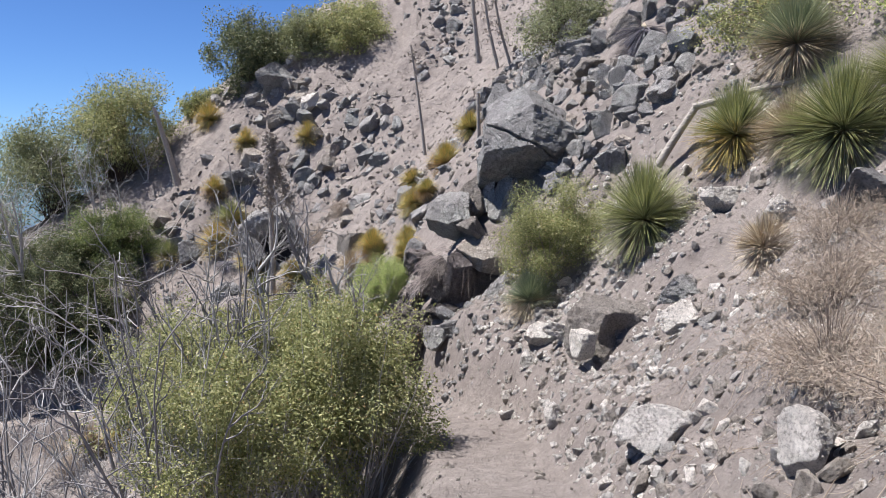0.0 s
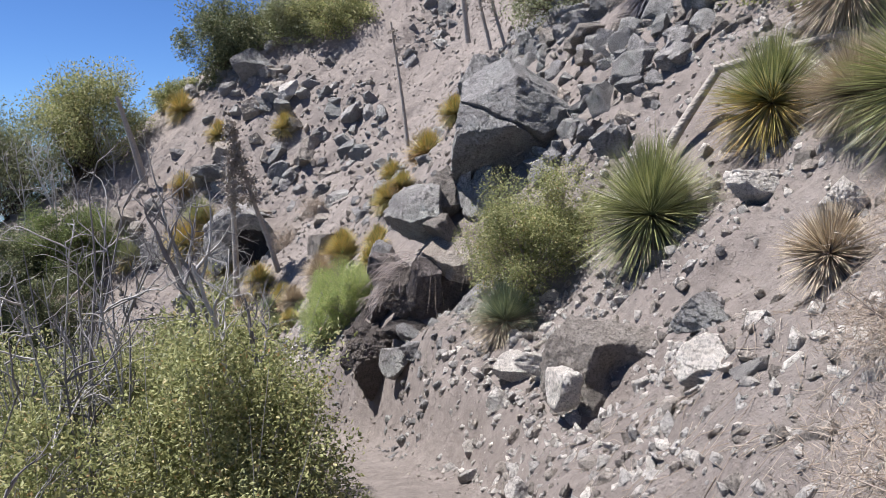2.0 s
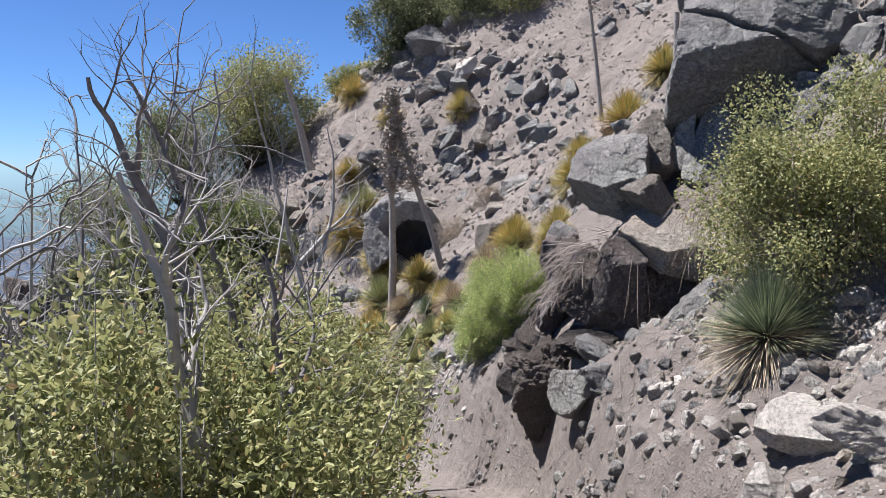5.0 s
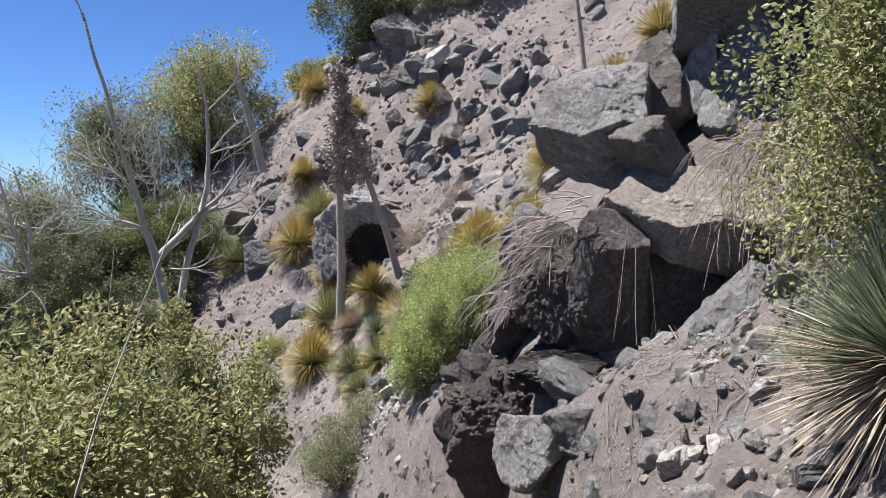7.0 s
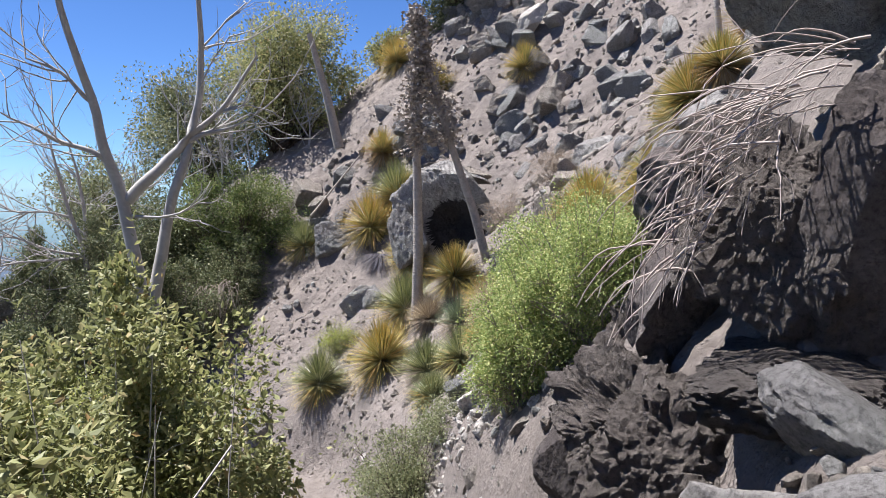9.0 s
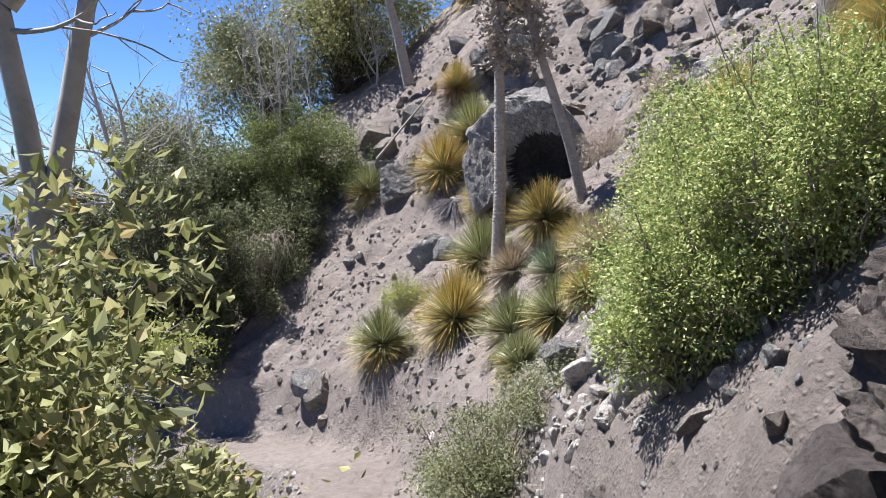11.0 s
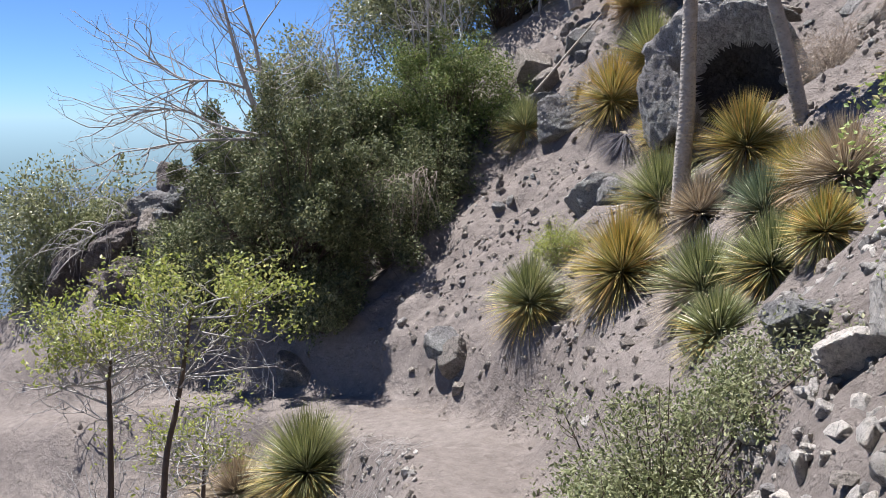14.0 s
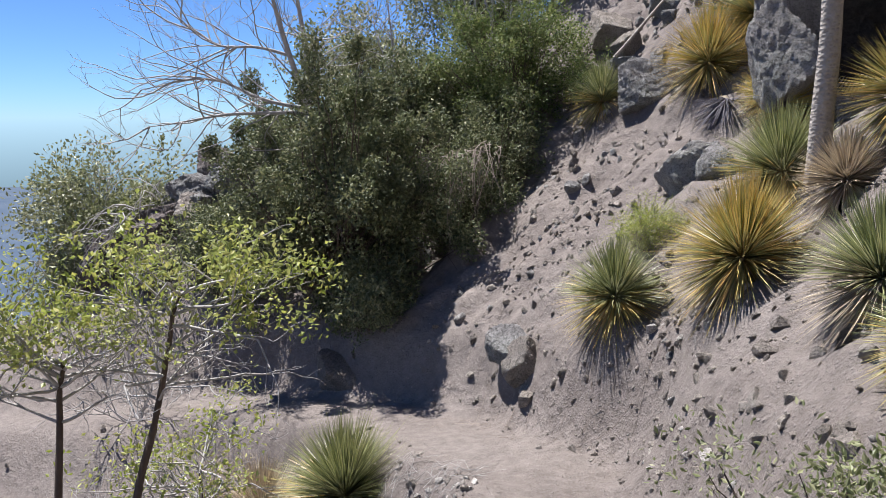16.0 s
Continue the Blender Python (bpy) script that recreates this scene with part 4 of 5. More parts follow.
def dead_tree(label, limbs, seed, wood=BARE, twig=0.45, each=5, depth=2, thin=0.005):
    """A bare tree from its main limbs: (points, radius at foot, radius at tip)."""
    rng = np.random.default_rng(seed)
    base = np.array(limbs[0][0][0])
    ob = thing("dead_tree", base, label, "dead tree")
    for k, (pts, r0, r1) in enumerate(limbs):
        line = (smooth(np.array(pts) - base, rng), r0, r1)
        V, F = tubes([line], 8)
        stem = part("trunk" if k == 0 else "limb", fast_mesh("limb", V, F, wood, True), ob)
        tw = twiggy([line], rng, twig, max(0.2 * r0, thin), each, 0.7, depth)
        V, F = tubes(tw, 4)
        tagged(part("twiggery", fast_mesh("twiggery", V, F, wood, True), stem), kind="stuff")
    return ob


dead_tree("bare silver-grey dead tree among scrub", (
    (((-3.0, 13.6, -4.2), (-3.0, 13.55, -2.2), (-3.06, 13.53, -1.13), (-3.18, 13.52, -0.52), (-3.26, 13.48, -0.27), (-3.31, 13.43, 0.04), (-3.37, 13.36, 0.34), (-3.42, 13.22, 0.86), (-3.5, 13.15, 1.3)), 0.046, 0.008),
    (((-3.18, 13.53, -0.49), (-3.06, 13.63, -0.33), (-2.95, 13.72, -0.18), (-2.88, 13.76, 0.09), (-2.86, 13.74, 0.37), (-2.86, 13.69, 0.72), (-2.9, 13.66, 1.0)), 0.032, 0.006),
    (((-3.06, 13.55, -1.1), (-3.02, 13.64, -0.63), (-3.0, 13.67, -0.38), (-2.92, 13.74, -0.13), (-2.77, 13.83, 0.02), (-2.62, 13.9, 0.29)), 0.036, 0.007),
    (((-3.26, 13.48, -0.29), (-3.38, 13.38, -0.2), (-3.49, 13.28, -0.14), (-3.62, 13.16, -0.05)), 0.016, 0.004),
    (((-3.3, 13.44, 0.01), (-3.41, 13.34, 0.17), (-3.52, 13.23, 0.22)), 0.014, 0.004),
    (((-2.95, 13.72, -0.18), (-2.8, 13.81, -0.11), (-2.64, 13.91, -0.02)), 0.015, 0.004)), 400, twig=0.36, each=7, depth=2)
dead_tree("bare grey dead tree leaning out of the oak", (
    (((-11.6, 21.9, -4.6), (-11.6, 21.85, -3.0), (-11.63, 21.81, -1.75), (-11.74, 21.63, -0.98), (-11.81, 21.39, -0.18), (-11.81, 21.16, 0.58)), 0.07, 0.015),
    (((-11.63, 21.81, -1.67), (-11.6, 21.79, -0.91), (-11.61, 21.66, -0.24), (-11.63, 21.47, 0.39)), 0.05, 0.012),
    (((-11.63, 21.8, -1.7), (-12.02, 21.29, -1.56), (-12.26, 20.92, -1.32), (-12.53, 20.48, -1.3), (-12.82, 19.98, -1.45)), 0.03, 0.006),
    (((-11.63, 21.8, -1.75), (-12.2, 21.03, -1.75), (-12.52, 20.53, -1.84), (-12.79, 20.05, -1.93)), 0.03, 0.006),
    (((-11.74, 21.63, -0.98), (-12.02, 21.23, -0.84), (-12.27, 20.86, -0.92), (-12.5, 20.43, -0.57)), 0.025, 0.006)), 401, twig=0.8, each=16, depth=3, thin=0.013)
for seed, (x, y, foot, h) in enumerate(((-10.6, 24.6, -1.2, 2.6), (-11.6, 26.4, -1.2, 3.0), (-10.1, 24.9, -1.2, 2.2), (-12.6, 26.6, -1.0, 2.4), (-10.2, 27.6, 0.3, 1.6), (-13.4, 25.2, -1.8, 2.2))):
    dead_tree("thin bare grey dead tree on the spur", ((((x, y, foot), (x + 0.05, y, foot + h * 0.5), (x - 0.1, y, foot + h)), 0.03, 0.006), (((x, y, foot + h * 0.35), (x - 0.35, y - 0.1, foot + h * 0.7), (x - 0.5, y, foot + h * 0.95)), 0.016, 0.004)), 420 + seed, twig=0.6, each=9, thin=0.01)

dead_tree("pale grey fire-killed trunk leaning over the scrub", (
    (((-0.85, 7.81, -0.58), (-0.91, 7.85, -0.43), (-1.01, 7.88, -0.17), (-1.07, 7.90, 0.13), (-1.13, 7.86, 0.35), (-1.17, 7.81, 0.53)), 0.036, 0.008),
    (((-1.01, 7.88, -0.17), (-1.04, 8.02, -0.07), (-1.05, 8.10, 0.08), (-1.10, 8.14, 0.20)), 0.018, 0.004),
    (((-1.07, 7.90, 0.13), (-1.02, 7.82, 0.27), (-0.96, 7.81, 0.39)), 0.016, 0.004)), 410, BARE, twig=0.3, each=6)
dead_tree("grey fire-killed stem standing in the scrub", (
    (((-0.77, 8.28, -0.80), (-0.83, 8.34, -0.62), (-0.89, 8.40, -0.39), (-0.94, 8.43, -0.18), (-0.94, 8.47, -0.00), (-0.99, 8.46, 0.18)), 0.028, 0.008),
    (((-0.89, 8.40, -0.39), (-0.87, 8.57, -0.26), (-0.88, 8.66, -0.09), (-0.93, 8.72, 0.06)), 0.014, 0.004),
    (((-0.94, 8.43, -0.18), (-0.91, 8.37, -0.00), (-0.87, 8.36, 0.16)), 0.013, 0.004)), 411, BURNT, twig=0.3, each=6)
dead_tree("scorched leaning trunk with bare side twigs", (
    (((-1.38, 8.56, -0.40), (-1.46, 8.61, 0.04), (-1.51, 8.59, 0.26), (-1.60, 8.51, 0.51), (-1.65, 8.44, 0.73), (-1.70, 8.36, 0.90)), 0.036, 0.008),
    (((-1.51, 8.59, 0.26), (-1.50, 8.73, 0.44), (-1.48, 8.79, 0.65), (-1.51, 8.80, 0.82)), 0.018, 0.004),
    (((-1.60, 8.51, 0.51), (-1.53, 8.42, 0.67), (-1.46, 8.40, 0.83)), 0.016, 0.004)), 412, BURNT, twig=0.3, each=6)
dead_tree("scorched slender trunk with bare side twigs", (
    (((-1.39, 8.96, -0.32), (-1.50, 8.96, 0.13), (-1.60, 8.90, 0.38), (-1.67, 8.84, 0.57), (-1.72, 8.78, 0.74), (-1.77, 8.70, 0.93)), 0.018, 0.008),
    (((-1.60, 8.90, 0.38), (-1.57, 9.04, 0.58), (-1.55, 9.09, 0.81), (-1.57, 9.10, 1.00)), 0.009, 0.004),
    (((-1.67, 8.84, 0.57), (-1.61, 8.74, 0.75), (-1.53, 8.71, 0.92)), 0.008, 0.004)), 413, BURNT, twig=0.3, each=6)

def dead_shrub(x, y, top, spread, stems, wood, seed, radius=0.02):
    """Fire-killed stems fanning up from one foot."""
    rng = np.random.default_rng(seed)
    z = ground(x, y)
    ob = thing("dead_shrub", (x, y, z), "leafless grey fire-killed shrub" if wood is BARE else "scorched dark leafless shrub", "dead shrub", "dead shrubs beside the trail")
    h = top - z
    for _ in range(int(stems * 1.2)):
        a = rng.uniform(0, 2 * math.pi)
        out = spread * rng.uniform(0.2, 1.0)
        tip = np.array([math.cos(a) * out - 0.16 * h, math.sin(a) * out, h * rng.uniform(0.7, 1.0)])
        lean = limb((0, 0, -0.1), tip * np.array([0.8, 0.8, 1.0]), np.linalg.norm(tip) * 1.08, rng, 0.2, 10, 0.06)
        line = (smooth(lean, rng, 0.012, 2), radius * 0.7 * rng.uniform(0.5, 1.2), 0.005)
        V, F = tubes([line], 6)
        tone = BARE if rng.uniform() < 0.35 else wood
        stem = part("stem", fast_mesh("stem", V, F, tone, True), ob)
        tw = twiggy([(line[0][6:], 0, 0)], rng, 0.42, 0.0085, 6, 0.75, 2, 0.34)
        V, F = tubes(tw, 4)
        tagged(part("twiggery", fast_mesh("twiggery", V, F, tone, True), stem), kind="stuff")
    return ob


for seed, (x, y, top, spread, n, wood, r) in enumerate((
        (-2.0, 6.3, 0.25, 0.7, 9, BURNT, 0.034), (-2.7, 7.2, 0.5, 0.8, 9, BURNT, 0.038), (-2.2, 8.25, 0.8, 0.4, 11, BURNT, 0.045), (-3.9, 7.6, 0.2, 1.0, 9, BURNT, 0.034), (-1.75, 8.5, 0.9, 0.4, 8, BURNT, 0.045),
        (-3.0, 9.4, 0.7, 0.9, 11, BURNT, 0.055), (-4.9, 8.8, -0.2, 1.0, 9, BARE, 0.034), (-3.1, 10.7, 0.6, 0.4, 5, BURNT, 0.035), (-4.6, 11.0, -0.2, 1.0, 8, BARE, 0.034), (-5.5, 13.0, -0.9, 1.0, 8, BARE, 0.022), (-3.3, 5.8, -0.2, 0.9, 9, BARE, 0.022), (-9.6, 17.6, -5.4, 0.7, 10, BARE, 0.014), (-8.2, 17.4, -5.2, 0.7, 9, BARE, 0.012), (-12.2, 19.3, -5.2, 0.8, 9, BARE, 0.014))):
    dead_shrub(x, y, top, spread, n, wood, 440 + seed, r)

# ---- yucca flower stalks ----


def stalk(points, r0, r1, label, seed, pods=0, pod_span=(0.5, 1.0)):
    rng = np.random.default_rng(seed)
    base = np.array(points[0])
    ob = thing("yucca_stalk", base, label, "yucca stalk", "dry yucca stalks")
    pts = smooth(np.array(points) - base, rng, 0.006, 6)
    V, F = tubes([(pts, r0, r1)], 9)
    part("stem", fast_mesh("stem", V, F, STALK, True), ob)
    if pods:
        lines, tips = [], []
        for _ in range(pods):
            s = rng.uniform(*pod_span) * (len(pts) - 1.01)
            p = pts[int(s)]
            d = rng.normal(0, 1, 3) + np.array([0, 0, 0.3])
            t = limb(p, d, 0.5 * rng.uniform(0.5, 1.1) * (1.25 - s / len(pts)), rng, 0.2, 3)
            lines.append((t, 0.005, 0.003))
            for q in t[1:]:
                tips.append(q + rng.normal(0, 0.025, (3, 3)))
        V, F = tubes(lines, 4)
        tagged(part("flower_spray", fast_mesh("flower_spray", V, F, TWIG, True), ob), kind="stuff")
        V, F = leaves(np.vstack(tips), 0.06, rng, 0.75)
        tagged(part("seed_head", fast_mesh("seed_head", V, F, STALK), ob), kind="stuff")
    return ob


stalk(((-4.5, 20.75, -2.3), (-4.46, 20.7, -1.2), (-4.47, 20.65, 0.2), (-4.42, 20.6, 1.1), (-4.3, 20.55, 1.75)), 0.085, 0.03, "tall pale dead yucca stalk with old seed pods", 470, 240, (0.5, 0.92))
stalk(((-3.45, 21.15, -1.9), (-3.72, 21.02, -0.78), (-4.06, 20.89, 0.26), (-4.41, 20.56, 1.71), (-4.5, 20.47, 2.1)), 0.075, 0.022, "leaning brown dead yucca stalk with old seed pods", 471, 200, (0.5, 0.92))
stalk(((-0.49, 21.99, 1.5), (-0.67, 21.93, 3.1), (-0.86, 21.79, 4.43)), 0.05, 0.02, "thin grey dead yucca stalk", 472, 16, (0.75, 1.0))
stalk(((0.99, 22.33, 4.0), (0.82, 22.15, 5.37), (0.72, 21.93, 7.2)), 0.07, 0.04, "brown dead yucca stalk", 473)
stalk(((2.0, 23.76, 4.0), (1.65, 23.66, 5.16), (1.36, 23.49, 6.6)), 0.05, 0.03, "grey dead yucca stalk", 474, 30, (0.3, 1.0))
stalk(((1.6, 23.6, 4.0), (1.3, 23.5, 5.2), (1.1, 23.4, 6.6)), 0.05, 0.03, "grey dead yucca stalk", 475, 24, (0.3, 1.0))
stalk(((-8.8, 26.57, 0.5), (-9.1, 26.48, 1.78), (-9.42, 26.32, 3.06)), 0.12, 0.06, "thick grey leaning dead stalk", 476)
stalk(((0.82, 18.5, 1.7), (0.8, 18.4, 2.9)), 0.05, 0.04, "broken pale stub of a yucca stalk", 477)
stalk(((-2.83, 18.16, -2.8), (-2.82, 18.15, -2.05)), 0.014, 0.01, "thin upright grey stick by a yucca", 478)


def stick(points, r0, r1, label, seed, each=2):
    rng = np.random.default_rng(seed)
    line = (smooth(points, rng, 0.01), r0, r1)
    V, F = tubes([line] + twiggy([line], rng, 0.3, r1 * 0.5, each, 0.6, 1), 7)
    return thing("branch", (0, 0, 0), label, "branch", mesh=fast_mesh("branch", V, F, STALK, True))


stick(((2.9, 10.85, 1.35), (3.36, 10.66, 2.17)), 0.06, 0.045, "grey fallen branch propped on the slope", 480, 0)
stick(((3.3, 10.68, 2.13), (3.98, 10.44, 2.32), (4.55, 10.19, 2.45)), 0.05, 0.035, "pale bare branch resting against a yucca", 481)
stick(((-2.47, 22.66, 0.05), (-1.5, 22.0, 0.5), (-0.71, 21.3, 1.0)), 0.05, 0.03, "long pale dead stalk lying on the scree", 482, 0)
stick(((-8.6, 24.9, -1.0), (-8.3, 25.4, -0.4), (-8.0, 26.0, 0.3)), 0.025, 0.015, "thin grey stick lying on the slope", 483, 0)

# ---- young trees by the end of the trail ----


def sapling(trunk, crown, count, seed, label):
    rng = np.random.default_rng(seed)
    base = np.array(trunk[0])
    ob = thing("sapling", base, label, "young tree", "young trees below the trail")
    pts = smooth(np.array(trunk) - base, rng, 0.008)
    V, F = tubes([(pts, 0.024, 0.01)], 8)
    part("trunk", fast_mesh("trunk", V, F, BARK, True), ob)
    lines, tips = [], []
    for k in range(24):
        i = int(rng.integers(int(len(pts) * 0.55), len(pts)))
        d = np.array([rng.normal(0, 1), rng.normal(0, 1), rng.uniform(0.0, 0.9)])
        ls, tp = branching(pts[i], d, crown * 0.85 * rng.uniform(0.6, 1.2), 0.009, rng, 3, 0.55, 2, 0.2, 0.02, 0.62)
        lines += ls
        tips.append(tp)
    V, F = tubes(lines, 4)
    tagged(part("branchwork", fast_mesh("branchwork", V, F, BARE, True), ob), kind="stuff")
    tips = np.vstack(tips)
    tips = tips[tips[:, 2] > np.quantile(tips[:, 2], 0.4)]
    p = tips[rng.integers(0, len(tips), count)] + rng.normal(0, 0.05, (count, 3))
    V, F = leaves(p, 0.036, rng, 0.5, 0.1)
    tagged(part("foliage", fast_mesh("foliage", V, F, LIME), ob), kind="stuff")
    return ob


sapling(((-6.02, 16.1, -4.9), (-6.12, 16.28, -3.73), (-6.21, 16.44, -3.38), (-6.26, 16.54, -3.15), (-6.29, 16.62, -2.9), (-6.3, 16.7, -2.7)), 0.52, 3600, 500, "young tree with sparse yellow-green leaves and bare grey twigs")
sapling(((-6.15, 15.85, -4.9), (-6.22, 15.98, -3.56), (-6.4, 16.12, -3.1), (-6.42, 16.14, -2.95)), 0.4, 1700, 501, "small young tree with sparse yellow-green leaves")
sapling(((-6.6, 16.9, -5.2), (-6.6, 16.9, -4.2), (-6.55, 16.9, -3.8)), 0.4, 1300, 502, "low sapling with sparse yellow-green leaves")

# ---- loose rock ----
SHAPES = [rock_shape(900 + k, 3, 5 + k % 3, 0.03, 0.8, blocky=True) for k in range(14)]
CHUNKS = [rock_shape(970 + k, 2, 5 + k % 3, 0.0, 0.8, False, blocky=True) for k in range(14)]
PEBBLES = [rock_shape(950 + k, 1, 8, 0.0, 0.75, False) for k in range(10)]
ROCK_MESHES = {}


def turns(n, rng):
    """Random rotations, as an array of matrices."""
    q = rng.normal(0, 1, (n, 4))
    q /= np.linalg.norm(q, axis=1)[:, None]
    a, b, c, d = q.T
    return np.stack([1 - 2 * (c * c + d * d), 2 * (b * c - a * d), 2 * (b * d + a * c), 2 * (b * c + a * d), 1 - 2 * (b * b + d * d), 2 * (c * d - a * b),
                     2 * (b * d - a * c), 2 * (c * d + a * b), 1 - 2 * (b * b + c * c)], -1).reshape(-1, 3, 3)


def strewn(x0, x1, y0, y1, n, r0, r1, rng, clump=0.0, power=2.2, keep=0.55):
    """Places and sizes of stones in a field, thicker in patches, off the trail."""
    x, y = rng.uniform(x0, x1, n), rng.uniform(y0, y1, n)
    r = r0 + (r1 - r0) * rng.uniform(0, 1, n) ** power
    ok = (near_trail(x, y)[0] > keep + r) & ((r < 0.06) | (y > 22.3) | (x > -1.9) | ((rng.uniform(0, 1, n) < 0.12) & (r < 0.11)))
    ok &= (r < 0.13) | (x > -6) | (x < -10) | (y > 24.6)
    ok &= (r < 0.11) | (x > -0.5) | (y > 19)
    chute = np.minimum(np.hypot((x + 0.35) / 0.9, (y - 25.2) / 2.2), np.hypot((x + 1.8) / 1.1, (y - 28.4) / 1.5))
    ok &= (chute > 1) | (r < 0.07)
    if clump:
        ok &= grain(x / 1.6, y / 1.6, seed=21) + 0.6 * grain(x / 0.7, y / 0.7, seed=22) > rng.uniform(-1, 1, n) * 0.5 + clump
    return x[ok], y[ok], r[ok]


def stone_field(name, label, material, fields, shapes, seed):
    rng = np.random.default_rng(seed)
    V, F, n = [], [], 0
    for f in fields:
        x, y, r = strewn(*f[:7], rng, *f[7:])
        z = land(x, y) + r * rng.uniform(-0.45, 0.12, len(x))
        m = turns(len(x), rng) * 1.0
        stretch = rng.uniform(0.5, 1.45, (len(x), 1, 3))
        kind = rng.integers(0, len(shapes), len(x))
        for k, (P, T) in enumerate(shapes):
            s = np.nonzero(kind == k)[0]
            if not len(s):
                continue
            W = np.einsum("sij,svj->svi", m[s], P[None] * stretch[s] * r[s][:, None, None]) + np.stack([x[s], y[s], z[s]], -1)[:, None]
            V.append(W.reshape(-1, 3))
            F.append((T[None] + (np.arange(len(s)) * len(P))[:, None, None] + n).reshape(-1, 3))
            n += len(s) * len(P)
    return thing(name, (0, 0, 0), label, "stones", kind="stuff", mesh=fast_mesh(name, np.vstack(V), np.vstack(F), material))


def rocks(label, material, fields, seed, limit):
    """Single rocks, each a thing on a shared mesh."""
    rng = np.random.default_rng(seed)
    got = 0
    for f in fields:
        x, y, r = strewn(*f[:7], rng, *f[7:])
        z = land(x, y)
        for a, b, c, s in zip(x, y, z, r):
            if got >= limit:
                return
            got += 1
            k = (material.name, int(rng.integers(0, 14)))
            if k not in ROCK_MESHES:
                ROCK_MESHES[k] = fast_mesh("rock", *rock_shape(900 + k[1], 4, 5 + k[1] % 3, 0.035, 0.8, blocky=True), material)
            ob = thing("rock", (a, b, c), label, "rock", "loose rocks on the slope", mesh=ROCK_MESHES[k])
            w = rng.uniform(0.55, 1.4, 3) * s
            ob.matrix_world = Matrix.Translation((a, b, c + s * rng.uniform(-0.35, 0.1))) @ pose(0, 0, 0, *rng.uniform(0, 360, 3)) @ Matrix.Diagonal((*w, 1))


rocks("angular grey rock lying on the scree", GREY, ((1.6, 4.6, 12.5, 20, 180, 0.12, 0.42, 0.0, 1.6), (-8, -0.5, 17.5, 30, 300, 0.12, 0.45, 0.2, 2.0)), 50, 120)
rocks("pale stone on the trail bank", PALE, ((0.9, 3.6, 2.5, 11, 150, 0.04, 0.14, 0.0, 2.5),), 52, 80)
rocks("dusty tan stone on the bank", TAN, ((0.7, 3.8, 2.5, 11.5, 110, 0.04, 0.13, 0.0, 2.0), (-7.5, -2.5, 16, 22.5, 300, 0.05, 0.2, 0.0, 2.5)), 53, 95)
stone_field("scree", "grey angular scree covering the slope", GREY, ((1.0, 5.5, 12, 24, 1500, 0.06, 0.34, -0.3, 2.4), (-9, 1.5, 16.5, 31, 2200, 0.05, 0.42, 0.12, 2.6), (-1, 6, 20, 32, 900, 0.07, 0.3, 0.15, 2.4), (-17, -8, 21.5, 30, 700, 0.06, 0.35, 0.2, 2.4)), SHAPES, 60)
stone_field("scree", "dusty tan stones among the scree", TAN, ((1.0, 5.5, 12, 24, 1200, 0.04, 0.24, -0.5, 2.6), (-9, 2.5, 16.5, 31, 3800, 0.03, 0.2, -0.2, 3.0), (0.8, 4.5, 2, 12, 900, 0.03, 0.12, -0.4)), CHUNKS, 64)
stone_field("gravel", "small dusty stones strewn over the slope", TAN, ((-9, 5, 11, 28, 4500, 0.012, 0.08, 0.0, 3.2), (-9, -2, 15, 22, 1800, 0.008, 0.05, 0.15, 3.0), (-17, -1, 8, 22, 1000, 0.02, 0.1)), PEBBLES, 61)
stone_field("gravel", "pale gravel and stone chips on the bank", PALE, ((0.6, 4.5, 1.5, 12, 8200, 0.01, 0.075, -0.25, 2.8), (-8, -2.5, 15, 21, 900, 0.008, 0.06, 0.1, 2.8)), PEBBLES, 62)
stone_field("gravel", "tan gravel on the trail and its banks", TAN, ((-1.5, 4.5, 0.5, 14, 5500, 0.006, 0.05, 0.0, 3.2, 0.2), (-8.5, -1, 12, 23, 4500, 0.006, 0.06, 0.1, 3.4, 0.25), (-8, 3, 20, 30, 3000, 0.02, 0.06)), PEBBLES, 63)
stone_field("gravel", "pale stones heaped on the trail's outer edge", PALE, ((-6.9, -5.2, 18.0, 18.9, 160, 0.02, 0.09, 0.0, 2.0, 0.35),), PEBBLES, 65)
stone_field("rubble", "grey rubble below the outcrop", GREY, ((-1.3, -0.3, 13.3, 14.9, 120, 0.012, 0.07, 0.0, 2.2, 0.35), (-0.3, 1.6, 10.6, 12.25, 280, 0.02, 0.11, 0.0, 2.2, 0.35), (-2.6, -0.6, 14.4, 17.2, 260, 0.012, 0.07, 0.0, 2.2, 0.4)), SHAPES, 66)
stone_field("rubble", "pale stones on the bank below the bush", PALE, ((-2.8, -1.6, 15.4, 17.6, 520, 0.015, 0.08, -0.4, 1.8, 0.35), (-2.6, -0.8, 14.4, 17.2, 120, 0.02, 0.1, 0.0, 2.0, 0.4), (0.3, 2.2, 9.0, 11.6, 120, 0.03, 0.12, 0.0, 2.2, 0.4)), SHAPES, 67)

stone_field("rubble", "grey and tan rubble at the foot of the bank", TAN, ((-7.2, -3.4, 18.4, 20.6, 420, 0.02, 0.1, 0.0, 2.4, 0.45),), SHAPES, 68)
rocks("grey rock lying at the foot of the bank", GREY, ((-6.6, -3.0, 17.6, 20.4, 90, 0.06, 0.11, -0.2, 1.5, 0.5),), 54, 26)

# ---- roots and litter on the outcrop ----


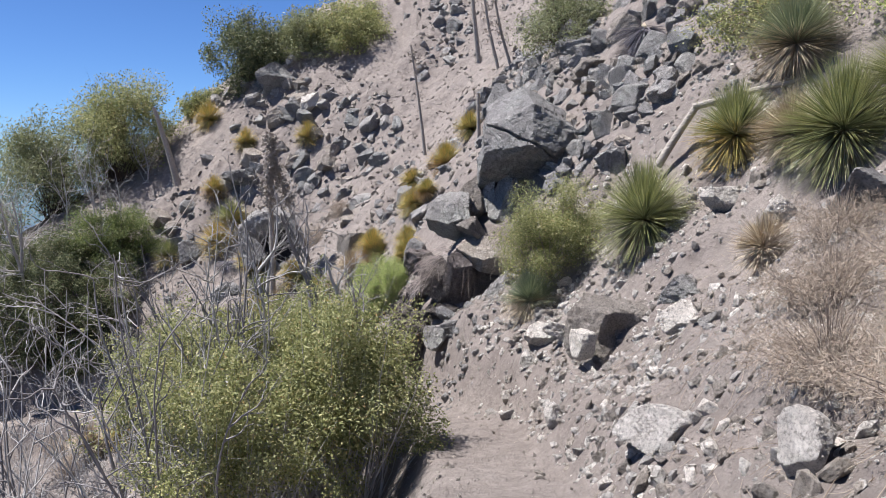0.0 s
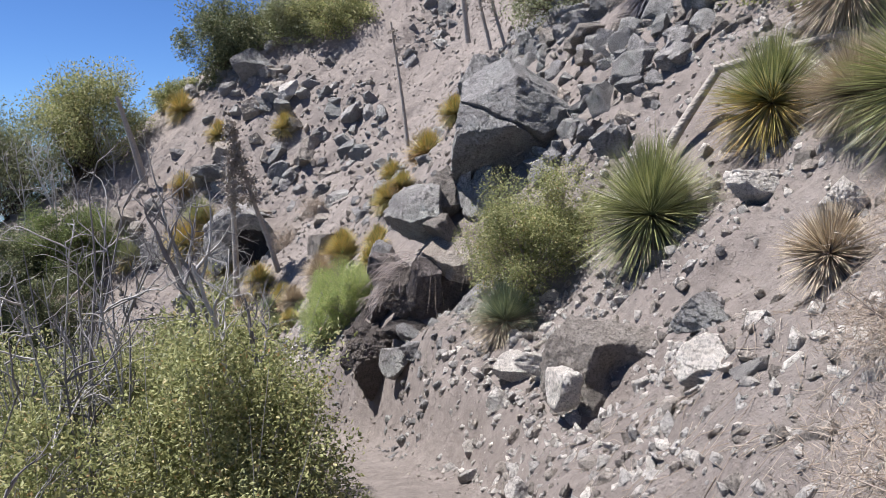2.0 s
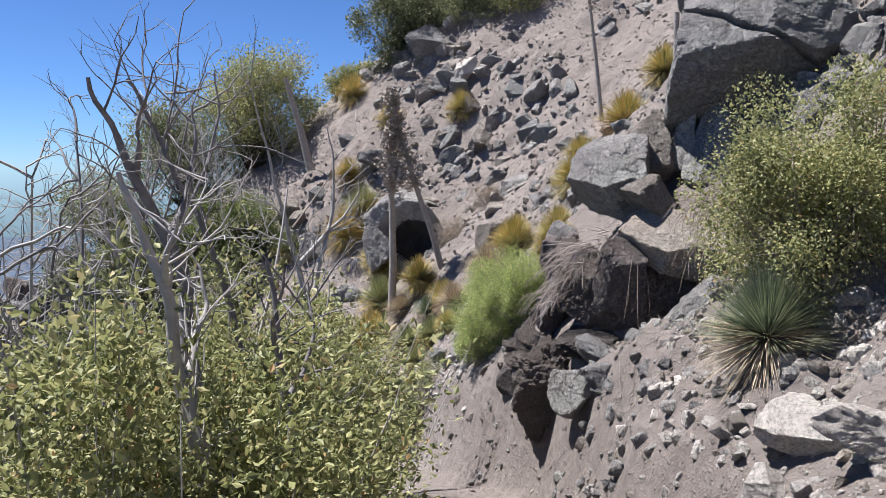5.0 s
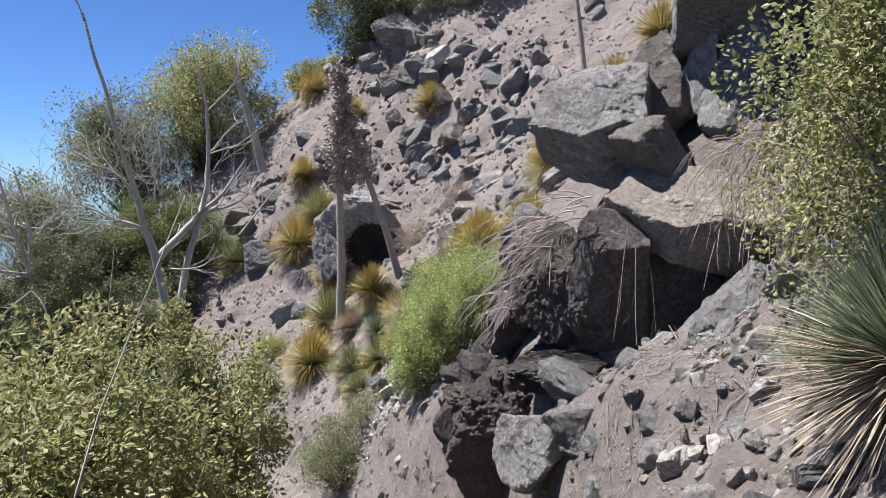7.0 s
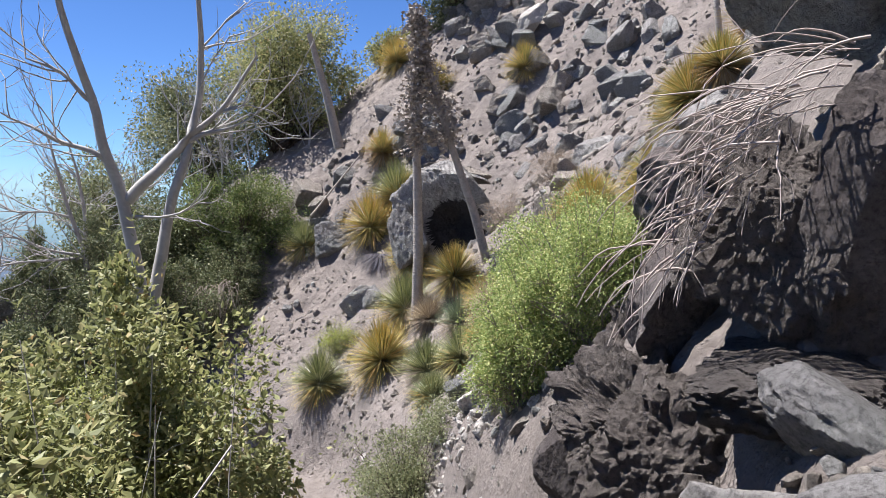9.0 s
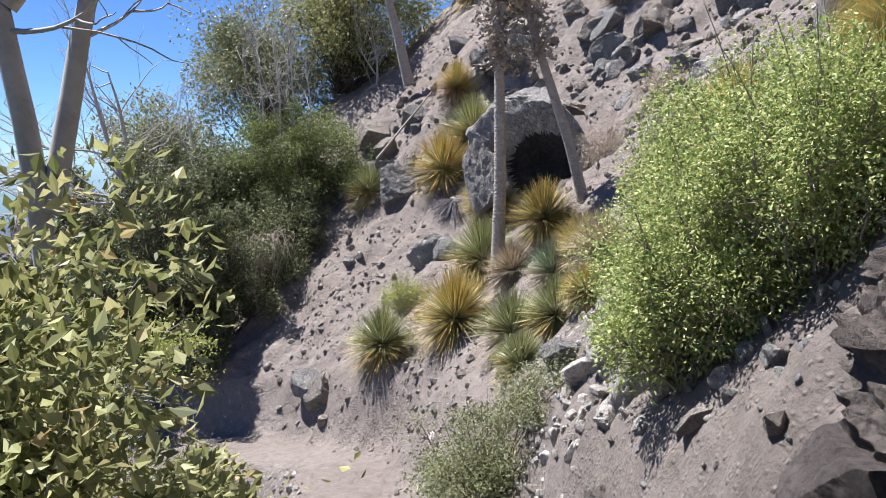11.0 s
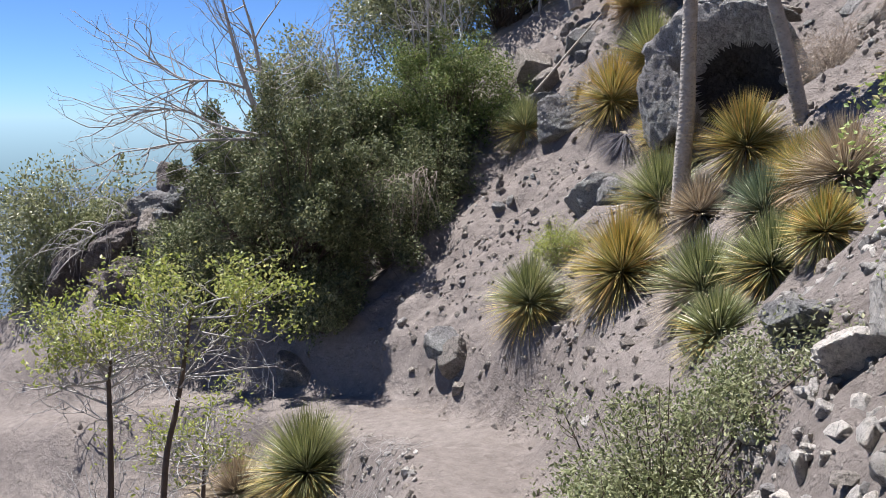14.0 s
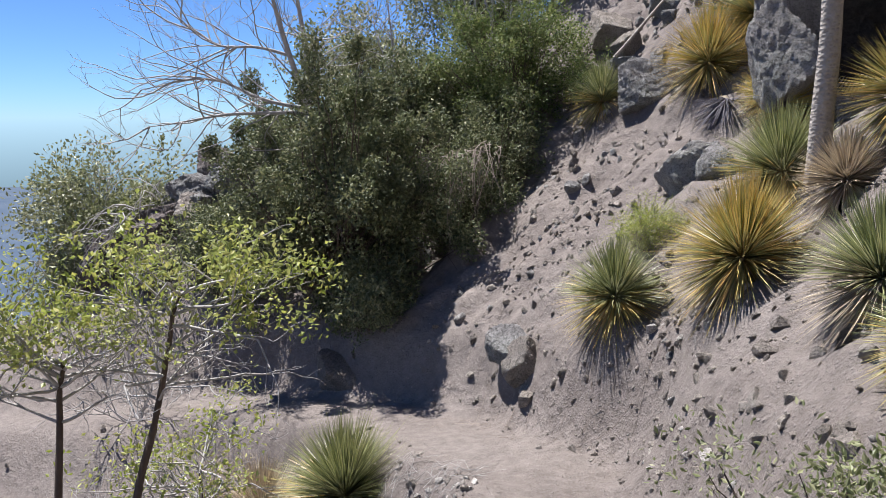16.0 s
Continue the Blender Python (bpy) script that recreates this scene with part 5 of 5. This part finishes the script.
def hanging(label, starts, fall, out, count, seed, material=TWIG, r=0.006, name="dry_roots", droop=0.22):
    """Dry roots that spill from an edge and hang down. starts: the ends of the edge."""
    rng = np.random.default_rng(seed)
    a, b = (np.array(q, float) for q in starts)
    lines = []
    for _ in range(count):
        p = a + (b - a) * rng.uniform() + rng.normal(0, 0.05, 3)
        L = fall * rng.uniform(0.4, 1.15)
        d = np.array(out, float) + rng.normal(0, 0.35, 3)
        pts = [p]
        for s in range(7):
            d = d * 0.82 + np.array([0, 0, -droop]) + rng.normal(0, 0.1, 3)
            pts.append(pts[-1] + d / np.linalg.norm(d) * L / 7)
        lines.append((np.array(pts), r * rng.uniform(0.4, 1.3), 0.0015))
        if rng.uniform() < 0.6:
            lines.append((limb(pts[3], d + rng.normal(0, 0.6, 3), L * 0.4, rng, 0.3, 4, -0.1), r * 0.4, 0.001))
    V, F = tubes(lines, 4)
    return thing(name, (0, 0, 0), label, "roots", kind="stuff", mesh=fast_mesh(name, V, F, material, True))


hanging("dry roots spilling over the dark rock", ((0.12, 12.72, 0.05), (-0.18, 12.85, -0.3)), 0.5, (-1.2, -0.3, 0.05), 46, 600, ROOT, r=0.0042, droop=0.13)
hanging("dry roots spilling over the dark rock", ((-0.1, 12.8, -0.15), (-0.42, 12.95, -0.7)), 0.42, (-0.9, -0.4, -0.2), 50, 601, ROOT, r=0.0036, droop=0.15)
hanging("dry roots hanging under the bush", ((0.95, 12.5, 0.25), (1.6, 12.1, 0.45)), 0.75, (-0.4, -0.5, 0.2), 110, 602, r=0.004)
hanging("dry twigs hanging over the boulder", ((0.9, 12.75, 0.3), (1.2, 12.5, 0.35)), 0.5, (-0.6, -0.5, 0.3), 40, 603, r=0.004)
hanging("two long thin roots hanging across the hollow", ((0.33, 12.5, -0.3), (0.42, 12.5, -0.3)), 0.6, (0.0, 0.0, -3.0), 3, 604, r=0.003)
hanging("dry roots under the oak", ((-9.0, 22.7, -2.2), (-10.0, 22.3, -2.4)), 1.2, (0.2, -0.5, -0.1), 60, 605)
hanging("bare grey twigs at the spur's outcrop", ((-13.6, 20.6, -2.9), (-14.8, 20.3, -3.6)), 1.4, (-0.6, -0.4, 0.3), 26, 606, BARE, 0.012, "bare_twigs")


def litter(x0, x1, y0, y1, count, length, material, label, seed, lift=0.02):
    """Flat dry stems lying on the ground."""
    rng = np.random.default_rng(seed)
    x, y = rng.uniform(x0, x1, count), rng.uniform(y0, y1, count)
    a = rng.uniform(0, 2 * math.pi, count)
    L = length * rng.uniform(0.3, 1.2, count)
    lines = []
    for k in range(count):
        px = x[k] + np.cos(a[k]) * L[k] * np.array([-0.5, 0, 0.5])
        py = y[k] + np.sin(a[k]) * L[k] * np.array([-0.5, 0, 0.5]) + rng.normal(0, 0.02, 3)
        pz = land(px, py) + lift * rng.uniform(0.3, 1.4, 3)
        lines.append((np.stack([px, py, pz], -1), 0.0024, 0.0012))
    V, F = tubes(lines, 3)
    return thing("litter", (0, 0, 0), label, "plant litter", kind="stuff", mesh=fast_mesh("litter", V, F, material, True))


hanging("dry roots spilling over the crusted ledge", ((-0.45, 14.55, -0.85), (-0.3, 13.7, -0.95)), 0.5, (-0.7, -0.4, 0.1), 46, 607, ROOT, 0.0045)
litter(0.25, 1.6, 11.2, 12.5, 420, 0.16, STALK, "pale dry grass litter below the outcrop", 620)
litter(-9.5, -6.2, 16.3, 19.2, 900, 0.4, BARE, "grey fallen twigs below the trail", 621, 0.05)
litter(1.4, 3.8, 2.8, 7.5, 900, 0.2, DRY, "dry grass stems lying on the bank", 622)
litter(-8.5, -3.0, 20.0, 24.0, 400, 0.25, TWIG, "dry twigs lying on the slope", 623)
